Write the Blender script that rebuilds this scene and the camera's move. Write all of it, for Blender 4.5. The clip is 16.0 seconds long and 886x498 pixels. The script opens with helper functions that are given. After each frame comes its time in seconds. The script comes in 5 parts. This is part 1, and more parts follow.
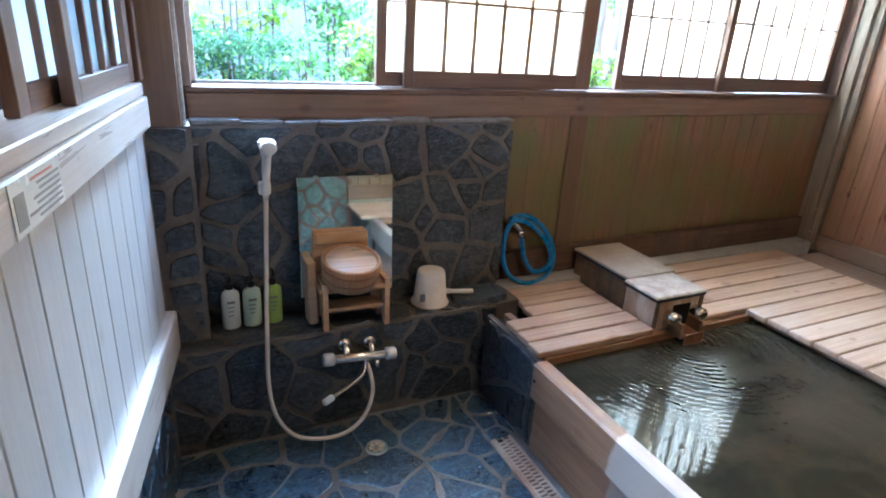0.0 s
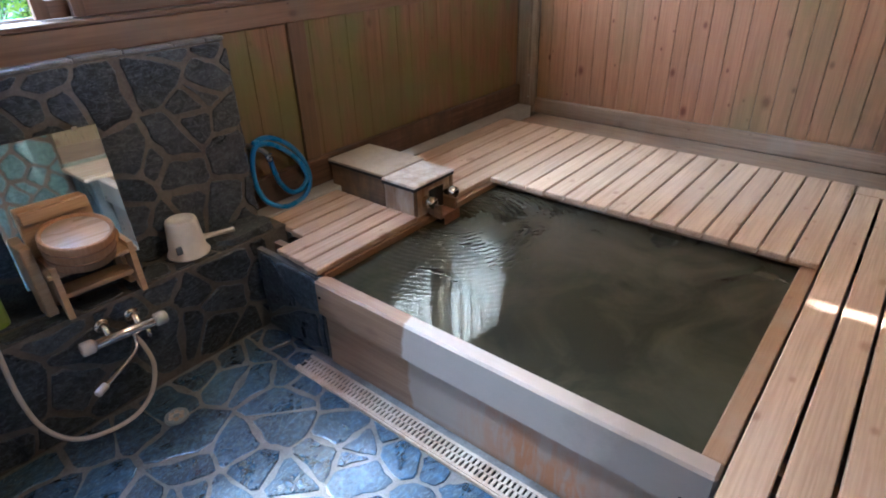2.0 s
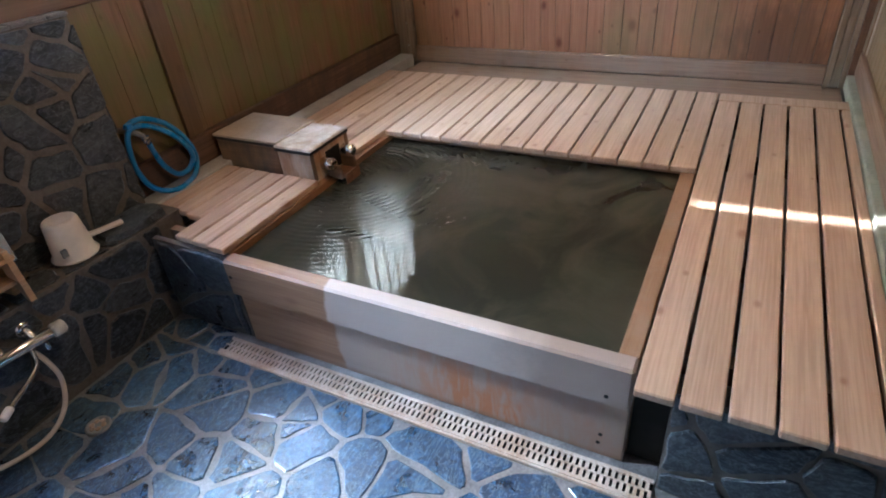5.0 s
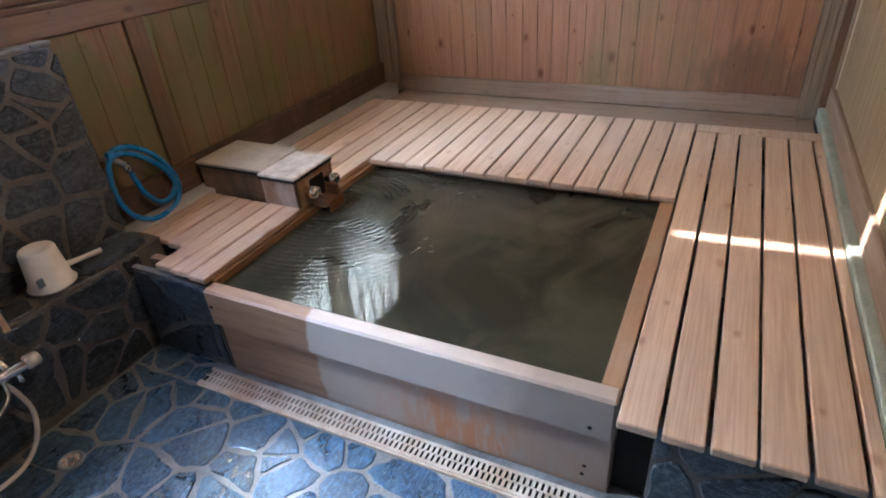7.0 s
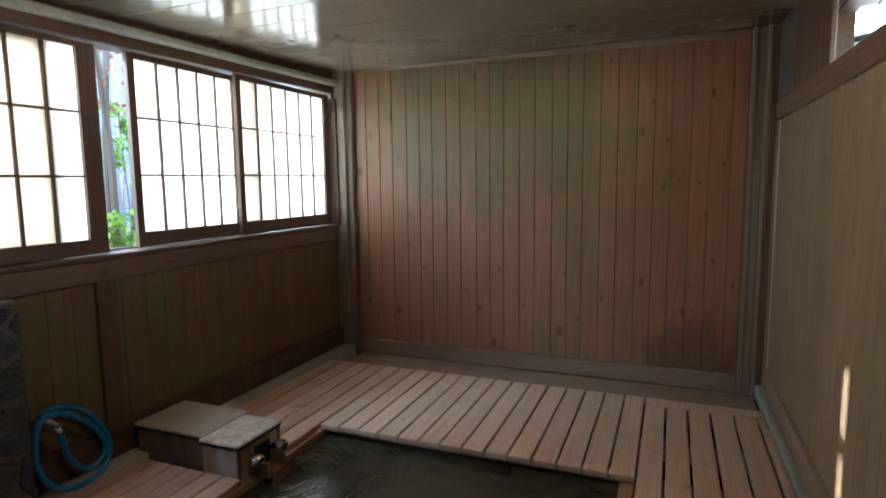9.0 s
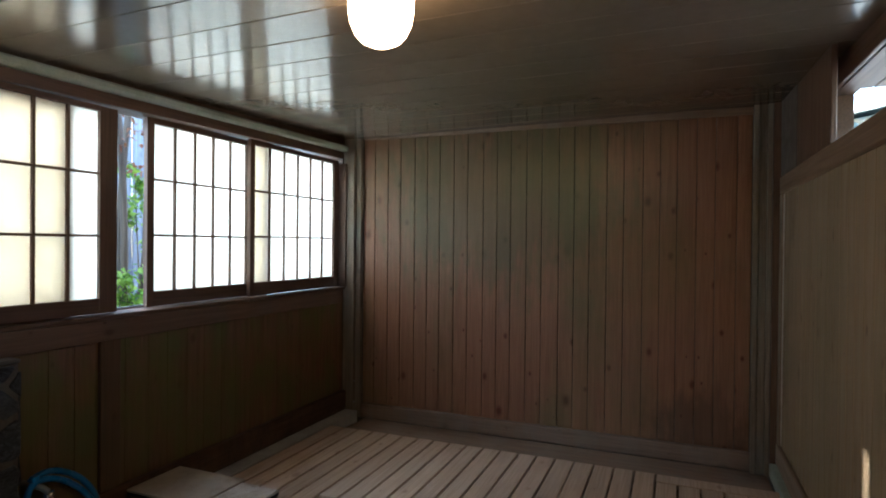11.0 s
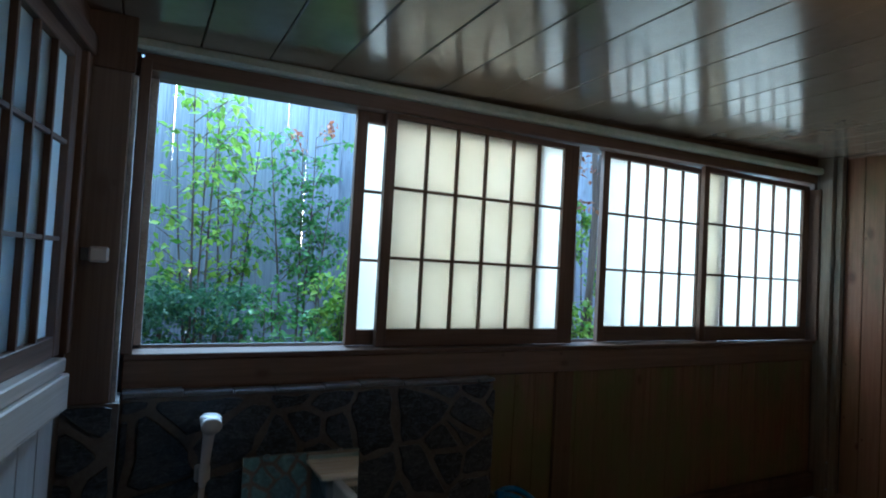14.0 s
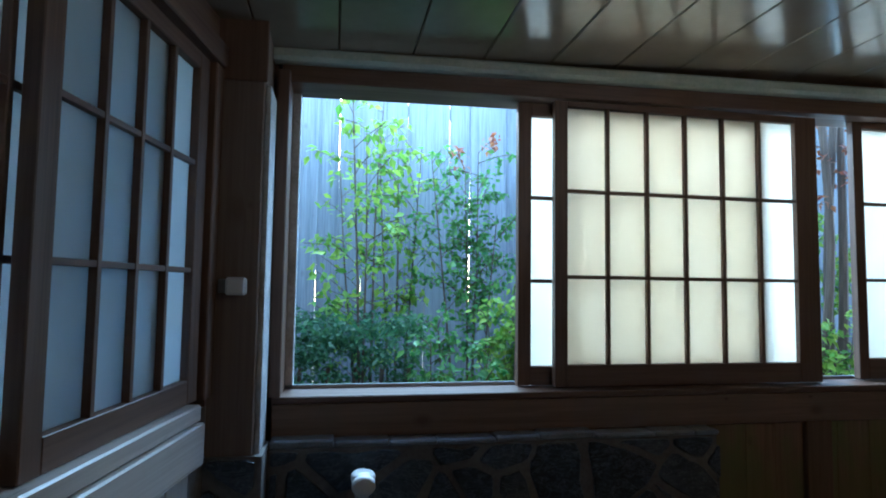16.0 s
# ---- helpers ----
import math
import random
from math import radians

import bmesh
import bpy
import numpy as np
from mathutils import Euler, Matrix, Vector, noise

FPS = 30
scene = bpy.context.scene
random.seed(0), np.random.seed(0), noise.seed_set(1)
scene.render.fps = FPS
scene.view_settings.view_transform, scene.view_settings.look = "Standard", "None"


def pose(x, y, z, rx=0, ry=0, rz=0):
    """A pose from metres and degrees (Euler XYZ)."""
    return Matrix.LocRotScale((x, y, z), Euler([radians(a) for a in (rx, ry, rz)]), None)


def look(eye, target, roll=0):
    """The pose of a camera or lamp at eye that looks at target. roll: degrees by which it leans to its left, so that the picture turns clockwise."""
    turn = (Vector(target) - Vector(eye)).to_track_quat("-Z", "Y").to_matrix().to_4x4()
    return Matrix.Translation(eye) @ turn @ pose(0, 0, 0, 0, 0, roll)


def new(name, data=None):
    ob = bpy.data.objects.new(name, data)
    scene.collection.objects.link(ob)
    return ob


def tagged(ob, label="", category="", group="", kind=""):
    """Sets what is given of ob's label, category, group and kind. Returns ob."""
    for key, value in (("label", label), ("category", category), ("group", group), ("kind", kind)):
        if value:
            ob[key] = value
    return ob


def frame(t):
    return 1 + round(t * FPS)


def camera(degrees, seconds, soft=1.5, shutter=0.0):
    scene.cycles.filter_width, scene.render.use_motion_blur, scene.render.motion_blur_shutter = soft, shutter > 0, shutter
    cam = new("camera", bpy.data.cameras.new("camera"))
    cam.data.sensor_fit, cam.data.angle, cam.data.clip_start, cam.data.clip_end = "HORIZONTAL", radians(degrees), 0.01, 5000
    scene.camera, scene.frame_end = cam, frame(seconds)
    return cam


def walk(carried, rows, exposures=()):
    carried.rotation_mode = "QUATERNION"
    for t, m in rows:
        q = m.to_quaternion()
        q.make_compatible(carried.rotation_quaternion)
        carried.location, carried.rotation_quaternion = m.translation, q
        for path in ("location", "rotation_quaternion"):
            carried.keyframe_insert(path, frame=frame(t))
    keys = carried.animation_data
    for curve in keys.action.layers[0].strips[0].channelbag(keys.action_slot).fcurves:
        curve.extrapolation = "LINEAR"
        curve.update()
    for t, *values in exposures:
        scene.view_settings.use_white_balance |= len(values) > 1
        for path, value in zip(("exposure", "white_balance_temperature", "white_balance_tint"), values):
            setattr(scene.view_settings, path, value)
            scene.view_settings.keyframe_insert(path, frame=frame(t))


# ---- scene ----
cam = camera(75.37, 16.0, soft=1.9)
PATH = [
    (0, (0.109, -0.096, 1.65), (0.933, 1.581, 0.936), 3.53),
    (0.5, (0.128, -0.11, 1.647), (1.032, 1.506, 0.891), 2.7),
    (1, (0.163, -0.145, 1.641), (1.201, 1.351, 0.814), 0.42),
    (1.5, (0.18, -0.15, 1.642), (1.371, 1.173, 0.731), -1.01),
    (2, (0.176, -0.149, 1.647), (1.511, 0.979, 0.675), -1.85),
    (2.5, (0.163, -0.151, 1.645), (1.57, 0.854, 0.64), -3.5),
    (3, (0.149, -0.15, 1.634), (1.584, 0.732, 0.556), -4.41),
    (3.5, (0.15, -0.144, 1.629), (1.586, 0.68, 0.507), -5.17),
    (4, (0.148, -0.153, 1.629), (1.588, 0.674, 0.515), -5.63),
    (6.5, (0.139, -0.156, 1.631), (1.6, 0.655, 0.532), -4.99),
    (7, (0.153, -0.157, 1.648), (1.662, 0.636, 0.603), -4.54),
    (7.5, (0.169, -0.16, 1.674), (1.778, 0.646, 0.802), -3.25),
    (8, (0.156, -0.165, 1.685), (1.868, 0.616, 1.01), -2.71),
    (8.5, (0.14, -0.167, 1.698), (1.931, 0.591, 1.232), -1.14),
    (9, (0.139, -0.154, 1.717), (1.984, 0.584, 1.486), -0.66),
    (9.5, (0.136, -0.146, 1.745), (2.005, 0.564, 1.682), 0.43),
    (12, (0.126, -0.112, 1.732), (1.951, 0.707, 1.766), 0.59),
    (12.5, (0.158, -0.059, 1.739), (1.853, 1.001, 1.778), 0.82),
    (13, (0.172, -0.009, 1.73), (1.672, 1.314, 1.775), 1.31),
    (13.5, (0.182, 0.047, 1.716), (1.468, 1.579, 1.713), 1.95),
    (14, (0.201, 0.158, 1.73), (1.134, 1.926, 1.798), 3.1),
    (14.5, (0.23, 0.249, 1.724), (0.906, 2.127, 1.85), 2.77),
    (15, (0.265, 0.286, 1.725), (0.797, 2.211, 1.832), 0.77),
    (15.5, (0.294, 0.354, 1.729), (0.624, 2.322, 1.866), -0.4),
    (16, (0.345, 0.526, 1.723), (0.711, 2.488, 1.855), 0.81),
]
EXPOSURES = [(0.0, 6.44, 5350, 8), (1.0, 6.38, 5450, 9), (2.0, 6.3, 5600, 11), (4.0, 6.22, 5750, 13), (7.0, 6.25, 5750, 13), (7.5, 6.1, 5550, 8), (8.0, 5.85, 5700, 8), (8.5, 5.45, 5800, 8), (9.0, 4.75, 5900, 8),
             (9.6, 4.1, 5900, 8), (12.0, 3.9, 5700, 7), (13.0, 3.6, 5400, 5), (14.0, 3.32, 5050, 1), (15.0, 3.28, 5050, 0), (16.0, 3.42, 5050, 0)]
walk(cam, [(t, look(eye, target, roll)) for t, eye, target, roll in PATH],
     exposures=EXPOSURES)

# ---- world, sun and window light ----
SUN_WAY = Vector((0.058, -1.0, -0.412)).normalized()
world = bpy.data.worlds.new("sky")
scene.world = world
world.use_nodes = True
wn = world.node_tree.nodes
sky = wn.new("ShaderNodeTexSky")
sky.sky_type, sky.sun_disc = "NISHITA", False
sky.sun_elevation = math.asin(-SUN_WAY.z)
sky.sun_rotation = math.atan2(-SUN_WAY.x, -SUN_WAY.y)
world.node_tree.links.new(sky.outputs[0], wn["Background"].inputs[0])
wn["Background"].inputs[1].default_value = 0.15

sun_data = bpy.data.lights.new("sun", "SUN")
sun_data.energy, sun_data.angle, sun_data.color = 0.9, radians(0.7), (1.0, 0.95, 0.88)
sun = new("sun", sun_data)
sun.matrix_world = look((0, 8, 4), Vector((0, 8, 4)) + SUN_WAY)


def sky_lamp(name, x0, x1, z0, z1, y, power, colour):
    """Daylight that falls on the outside of the frosted sashes."""
    data = bpy.data.lights.new(name, "AREA")
    data.shape, data.size, data.size_y = "RECTANGLE", x1 - x0, z1 - z0
    data.energy, data.color = power, colour
    ob = new(name, data)
    ob.matrix_world = look(((x0 + x1) / 2, y, (z0 + z1) / 2), ((x0 + x1) / 2, y - 1, (z0 + z1) / 2))
    return ob


sky_lamp("window_daylight", 1.12, 1.98, 1.40, 2.40, 2.56, 1.2, (0.65, 0.85, 1.0))
sky_lamp("window_daylight", 2.45, 4.00, 1.40, 2.40, 2.56, 2.4, (0.64, 0.85, 1.0))
# unseen area lamp added over the garden, adds sky light through the open window
data = bpy.data.lights.new("open_sky_fill", "AREA")
data.shape, data.size, data.size_y, data.energy, data.color = "RECTANGLE", 1.4, 0.6, 14.0, (0.60, 0.82, 1.0)
new("open_sky_fill", data).matrix_world = look((0.8, 4.0, 3.62), (0.6, 1.0, 0.4))

# ---- materials ----


def node_material(name):
    m = bpy.data.materials.new(name)
    m.use_nodes = True
    t = m.node_tree
    return m, t.nodes, t.links, t.nodes["Principled BSDF"]


def ramp(nodes, links, source, stops):
    r = nodes.new("ShaderNodeValToRGB")
    e = r.color_ramp.elements
    while len(e) < len(stops):
        e.new(0.5)
    for el, (p, c) in zip(e, stops):
        el.position, el.color = p, (*c, 1)
    links.new(source, r.inputs[0])
    return r.outputs[0]


def mix(nodes, links, fac, a, b, kind="MIX"):
    m = nodes.new("ShaderNodeMix")
    m.data_type, m.blend_type = "RGBA", kind
    if isinstance(fac, float):
        m.inputs[0].default_value = fac
    else:
        links.new(fac, m.inputs[0])
    for socket, v in ((m.inputs[6], a), (m.inputs[7], b)):
        if isinstance(v, tuple):
            socket.default_value = (*v, 1)
        else:
            links.new(v, socket)
    return m.outputs[2]


def bump(nodes, links, shader, height, strength, distance=0.01):
    b = nodes.new("ShaderNodeBump")
    b.inputs["Strength"].default_value, b.inputs["Distance"].default_value = strength, distance
    links.new(height, b.inputs["Height"])
    links.new(b.outputs[0], shader.inputs["Normal"])


def noise_tex(nodes, links, vec, scale, detail=4.0, rough=0.55, distort=0.0):
    n = nodes.new("ShaderNodeTexNoise")
    n.inputs["Scale"].default_value, n.inputs["Detail"].default_value = scale, detail
    n.inputs["Roughness"].default_value, n.inputs["Distortion"].default_value = rough, distort
    links.new(vec, n.inputs["Vector"])
    return n.outputs["Fac"]


def scaled(nodes, links, vec, s):
    m = nodes.new("ShaderNodeMapping")
    m.inputs["Scale"].default_value = s
    links.new(vec, m.inputs["Vector"])
    return m.outputs[0]


def wood(name, light, dark, stain=None, axis=0, rough=0.55, knots=0.5, stain_amount=0.5, stain_scale=1.6, gloss=0.5, spread=0.25):
    """Sawn softwood: long grain along one axis, rings, a few knots, weather stains in world-sized patches, board to board differences."""
    m, n, l, p = node_material(name)
    tc = n.new("ShaderNodeTexCoord")
    info = n.new("ShaderNodeObjectInfo")
    shift = n.new("ShaderNodeVectorMath")
    shift.operation = "MULTIPLY_ADD"
    l.new(info.outputs["Random"], shift.inputs[0])
    shift.inputs[1].default_value = (37.0, 53.0, 71.0)
    l.new(tc.outputs["Object"], shift.inputs[2])
    vec = shift.outputs[0]
    s = [22.0, 22.0, 22.0]
    s[axis] = 0.9
    grain = noise_tex(n, l, scaled(n, l, vec, tuple(s)), 1.6, 5.0, 0.6, 0.6)
    s2 = [90.0, 90.0, 90.0]
    s2[axis] = 2.5
    fine = noise_tex(n, l, scaled(n, l, vec, tuple(s2)), 1.5, 3.0)
    colour = ramp(n, l, grain, ((0.30, dark), (0.62, light)))
    tone = ramp(n, l, info.outputs["Random"], ((0.0, (1 - spread,) * 3), (1.0, (1.0, 1.0, 1.0))))
    colour = mix(n, l, 1.0, colour, tone, "MULTIPLY")
    colour = mix(n, l, 0.45, colour, ramp(n, l, fine, ((0.38, dark), (0.58, light))))
    if knots:
        sep = n.new("ShaderNodeSeparateXYZ")
        l.new(vec, sep.inputs[0])
        across = [sep.outputs[k] for k in range(3) if k != axis]
        add = n.new("ShaderNodeMath")
        l.new(across[0], add.inputs[0])
        l.new(across[1], add.inputs[1])
        flat = n.new("ShaderNodeCombineXYZ")
        l.new(add.outputs[0], flat.inputs[0])
        l.new(sep.outputs[axis], flat.inputs[1])
        v = n.new("ShaderNodeTexVoronoi")
        v.voronoi_dimensions = "2D"
        v.inputs["Scale"].default_value = 4.4
        l.new(scaled(n, l, flat.outputs[0], (1.0, 0.62, 1.0)), v.inputs["Vector"])
        pick = n.new("ShaderNodeSeparateColor")
        l.new(v.outputs["Color"], pick.inputs[0])
        size = n.new("ShaderNodeMapRange")
        size.inputs["To Min"].default_value, size.inputs["To Max"].default_value = 2.6, 0.55
        l.new(pick.outputs[0], size.inputs["Value"])
        far = n.new("ShaderNodeMath")
        far.operation = "MULTIPLY"
        l.new(v.outputs["Distance"], far.inputs[0])
        l.new(size.outputs[0], far.inputs[1])
        dot = ramp(n, l, far.outputs[0], ((0.030, (1, 1, 1)), (0.045, (0.6, 0.6, 0.6)), (0.085, (0, 0, 0))))
        k = n.new("ShaderNodeMath")
        k.operation = "MULTIPLY"
        k.inputs[1].default_value = knots
        l.new(dot, k.inputs[0])
        colour = mix(n, l, k.outputs[0], colour, (dark[0] * 0.50, dark[1] * 0.28, dark[2] * 0.20))
    if stain:
        geo = n.new("ShaderNodeNewGeometry")
        big = noise_tex(n, l, scaled(n, l, geo.outputs["Position"], (stain_scale * 1.8, stain_scale * 1.8, stain_scale * 0.7)), 1.0, 5.0, 0.65)
        f = ramp(n, l, big, ((0.42, (0, 0, 0)), (0.60, (stain_amount,) * 3)))
        colour = mix(n, l, f, colour, stain)
    l.new(colour, p.inputs["Base Color"])
    r = ramp(n, l, grain, ((0.2, (rough + 0.1,) * 3), (0.8, (rough - 0.08,) * 3)))
    l.new(r, p.inputs["Roughness"])
    p.inputs["Specular IOR Level"].default_value = gloss
    bump(n, l, p, fine, 0.25, 0.002)
    return m


def stone(name, cold, dark, rough=0.35, vein=(0.30, 0.33, 0.34), wet=0.5, film=0.0):
    """Split blue-green schist: cloudy colour, thin pale veins, uneven cleft face."""
    m, n, l, p = node_material(name)
    tc = n.new("ShaderNodeTexCoord")
    info = n.new("ShaderNodeObjectInfo")
    shift = n.new("ShaderNodeVectorMath")
    shift.operation = "MULTIPLY_ADD"
    l.new(info.outputs["Random"], shift.inputs[0])
    shift.inputs[1].default_value = (31.0, 17.0, 43.0)
    l.new(tc.outputs["Object"], shift.inputs[2])
    vec = shift.outputs[0]
    cloud = noise_tex(n, l, vec, 7.0, 6.0, 0.65, 0.8)
    colour = ramp(n, l, cloud, ((0.32, dark), (0.68, cold)))
    tone = ramp(n, l, info.outputs["Random"], ((0.0, (0.45, 0.48, 0.52)), (0.6, (0.95, 1.0, 0.98)), (1.0, (1.35, 1.35, 1.3))))
    colour = mix(n, l, 1.0, colour, tone, "MULTIPLY")
    speck = noise_tex(n, l, vec, 46.0, 5.0, 0.7, 0.5)
    colour = mix(n, l, ramp(n, l, speck, ((0.50, (0, 0, 0)), (0.72, (0.6, 0.6, 0.6)))), colour, tuple(min(2.6 * k, 0.5) for k in cold))
    colour = mix(n, l, ramp(n, l, speck, ((0.32, (0.7, 0.7, 0.7)), (0.45, (0, 0, 0)))), colour, tuple(0.4 * k for k in dark))
    w = noise_tex(n, l, scaled(n, l, vec, (3.0, 9.0, 5.0)), 2.2, 7.0, 0.7, 2.5)
    lines = ramp(n, l, w, ((0.485, (0, 0, 0)), (0.5, (0.75, 0.75, 0.75)), (0.515, (0, 0, 0))))
    colour = mix(n, l, lines, colour, vein)
    l.new(colour, p.inputs["Base Color"])
    l.new(ramp(n, l, cloud, ((0.3, (rough - 0.1,) * 3), (0.75, (rough + 0.2,) * 3))), p.inputs["Roughness"])
    p.inputs["Specular IOR Level"].default_value = wet
    p.inputs["Coat Weight"].default_value, p.inputs["Coat Roughness"].default_value = film, 0.18
    bump(n, l, p, noise_tex(n, l, vec, 16.0, 8.0, 0.62), 0.55, 0.012)
    return m


def plaster(name, a, b, scale=6.0, rough=0.85, strength=0.4, spec=0.3, film=0.0):
    """Mortar, concrete and other mottled mineral or metal coats."""
    m, n, l, p = node_material(name)
    geo = n.new("ShaderNodeNewGeometry")
    big = noise_tex(n, l, geo.outputs["Position"], scale, 6.0, 0.65)
    fine = noise_tex(n, l, geo.outputs["Position"], scale * 14, 4.0)
    colour = mix(n, l, 0.35, ramp(n, l, big, ((0.35, a), (0.66, b))), ramp(n, l, fine, ((0.35, a), (0.66, b))))
    l.new(colour, p.inputs["Base Color"])
    p.inputs["Roughness"].default_value = rough
    p.inputs["Specular IOR Level"].default_value = spec
    p.inputs["Coat Weight"].default_value, p.inputs["Coat Roughness"].default_value = film, 0.18
    bump(n, l, p, fine, strength, 0.004)
    return m


def plain(name, colour, rough=0.4, metal=0.0, wear=0.06):
    m, n, l, p = node_material(name)
    tc = n.new("ShaderNodeTexCoord")
    f = noise_tex(n, l, tc.outputs["Object"], 14.0, 5.0)
    lo = tuple(c * (1 - 2.5 * wear) for c in colour)
    l.new(ramp(n, l, f, ((0.35, lo), (0.65, colour))), p.inputs["Base Color"])
    l.new(ramp(n, l, f, ((0.3, (rough + wear,) * 3), (0.7, (max(rough - wear, 0.02),) * 3))), p.inputs["Roughness"])
    p.inputs["Metallic"].default_value = metal
    return m


DECK = wood("deck_pine", (0.64, 0.455, 0.335), (0.44, 0.285, 0.19), (0.42, 0.28, 0.195), 0, 0.38, 0.55, 0.35, spread=0.25)
WALL_BOARD = wood("cedar_wall", (0.36, 0.172, 0.098), (0.235, 0.100, 0.053), (0.150, 0.130, 0.055), 2, 0.42, 1.0, 0.7, 0.7, spread=0.13)
def damp(m, centre, size, colour, gain):
    """A dark damp blotch with a ragged outline round a place on the wall."""
    n, l, p = m.node_tree.nodes, m.node_tree.links, m.node_tree.nodes["Principled BSDF"]
    base = p.inputs["Base Color"].links[0].from_socket
    geo = n.new("ShaderNodeNewGeometry")
    mp = n.new("ShaderNodeMapping")
    mp.vector_type = "TEXTURE"
    mp.inputs["Location"].default_value, mp.inputs["Scale"].default_value = centre, size
    l.new(geo.outputs["Position"], mp.inputs["Vector"])
    d = n.new("ShaderNodeVectorMath")
    d.operation = "LENGTH"
    l.new(mp.outputs[0], d.inputs[0])
    a = n.new("ShaderNodeMath")
    a.operation = "MULTIPLY_ADD"
    l.new(noise_tex(n, l, scaled(n, l, geo.outputs["Position"], (9.0, 9.0, 3.0)), 1.6, 6.0, 0.65), a.inputs[0])
    a.inputs[1].default_value = 1.6
    l.new(d.outputs["Value"], a.inputs[2])
    f = ramp(n, l, a.outputs[0], ((0.75, (gain,) * 3), (1.0, (0, 0, 0))))
    s = n.new("ShaderNodeMath")
    s.operation = "MULTIPLY"
    s.inputs[1].default_value = 0.6
    l.new(a.outputs[0], s.inputs[0])
    l.new(s.outputs[0], f.node.inputs[0])
    l.new(mix(n, l, f, base, colour), p.inputs["Base Color"])
    return m


damp(WALL_BOARD, (4.02, 1.10, 2.05), (1.0, 1.25, 0.85), (0.105, 0.108, 0.048), 0.55)
damp(WALL_BOARD, (4.02, -0.30, 0.62), (1.0, 0.42, 0.30), (0.06, 0.042, 0.028), 0.5)
GREEN_BOARD = wood("mossy_cedar", (0.250, 0.130, 0.070), (0.145, 0.073, 0.038), (0.135, 0.135, 0.040), 2, 0.5, 0.7, 0.85, 2.0, spread=0.15)
damp(GREEN_BOARD, (2.05, 2.25, 0.86), (1.5, 1.0, 0.42), (0.105, 0.110, 0.034), 0.38)
LEFT_BOARD = wood("bleached_board", (0.46, 0.43, 0.40), (0.41, 0.375, 0.345), (0.46, 0.45, 0.43), 2, 0.34, 0.35, 0.5, 1.5, spread=0.12)
RIGHT_BOARD = wood("yellow_board", (0.33, 0.235, 0.145), (0.24, 0.16, 0.09), (0.20, 0.17, 0.10), 2, 0.45, 0.75, 0.4, 1.3, spread=0.12)
FRAME_X = wood("brown_frame_long", (0.15, 0.077, 0.044), (0.09, 0.044, 0.024), None, 0, 0.5, 0.3, spread=0.1)
FRAME_Z = wood("brown_frame_upright", (0.15, 0.077, 0.044), (0.09, 0.044, 0.024), None, 2, 0.5, 0.25, spread=0.1)
PALE_X = wood("pale_rail", (0.54, 0.475, 0.42), (0.43, 0.36, 0.305), (0.53, 0.49, 0.45), 0, 0.30, 0.3, 0.4, spread=0.05)
GREY_WOOD_Z = wood("weathered_post", (0.30, 0.23, 0.17), (0.17, 0.12, 0.08), (0.2, 0.2, 0.17), 2, 0.65, 0.3, 0.6, 3.0, spread=0.1)
GREY_WOOD_X = wood("weathered_sill", (0.33, 0.25, 0.19), (0.20, 0.14, 0.10), (0.22, 0.21, 0.18), 0, 0.6, 0.4, 0.6, 3.0, spread=0.1)
GREY_WOOD_Y = wood("weathered_ledge", (0.29, 0.185, 0.125), (0.165, 0.10, 0.066), (0.24, 0.185, 0.145), 1, 0.6, 0.5, 0.6, 3.0, spread=0.1)
TUB_WOOD = wood("tub_cedar", (0.42, 0.24, 0.13), (0.29, 0.15, 0.075), (0.40, 0.33, 0.28), 1, 0.42, 0.3, 0.9, 1.5, spread=0.1)
TUB_WOOD_X = wood("tub_cedar_end", (0.36, 0.21, 0.12), (0.28, 0.15, 0.08), (0.33, 0.26, 0.2), 0, 0.45, 0.3, 0.6, 1.5, spread=0.1)
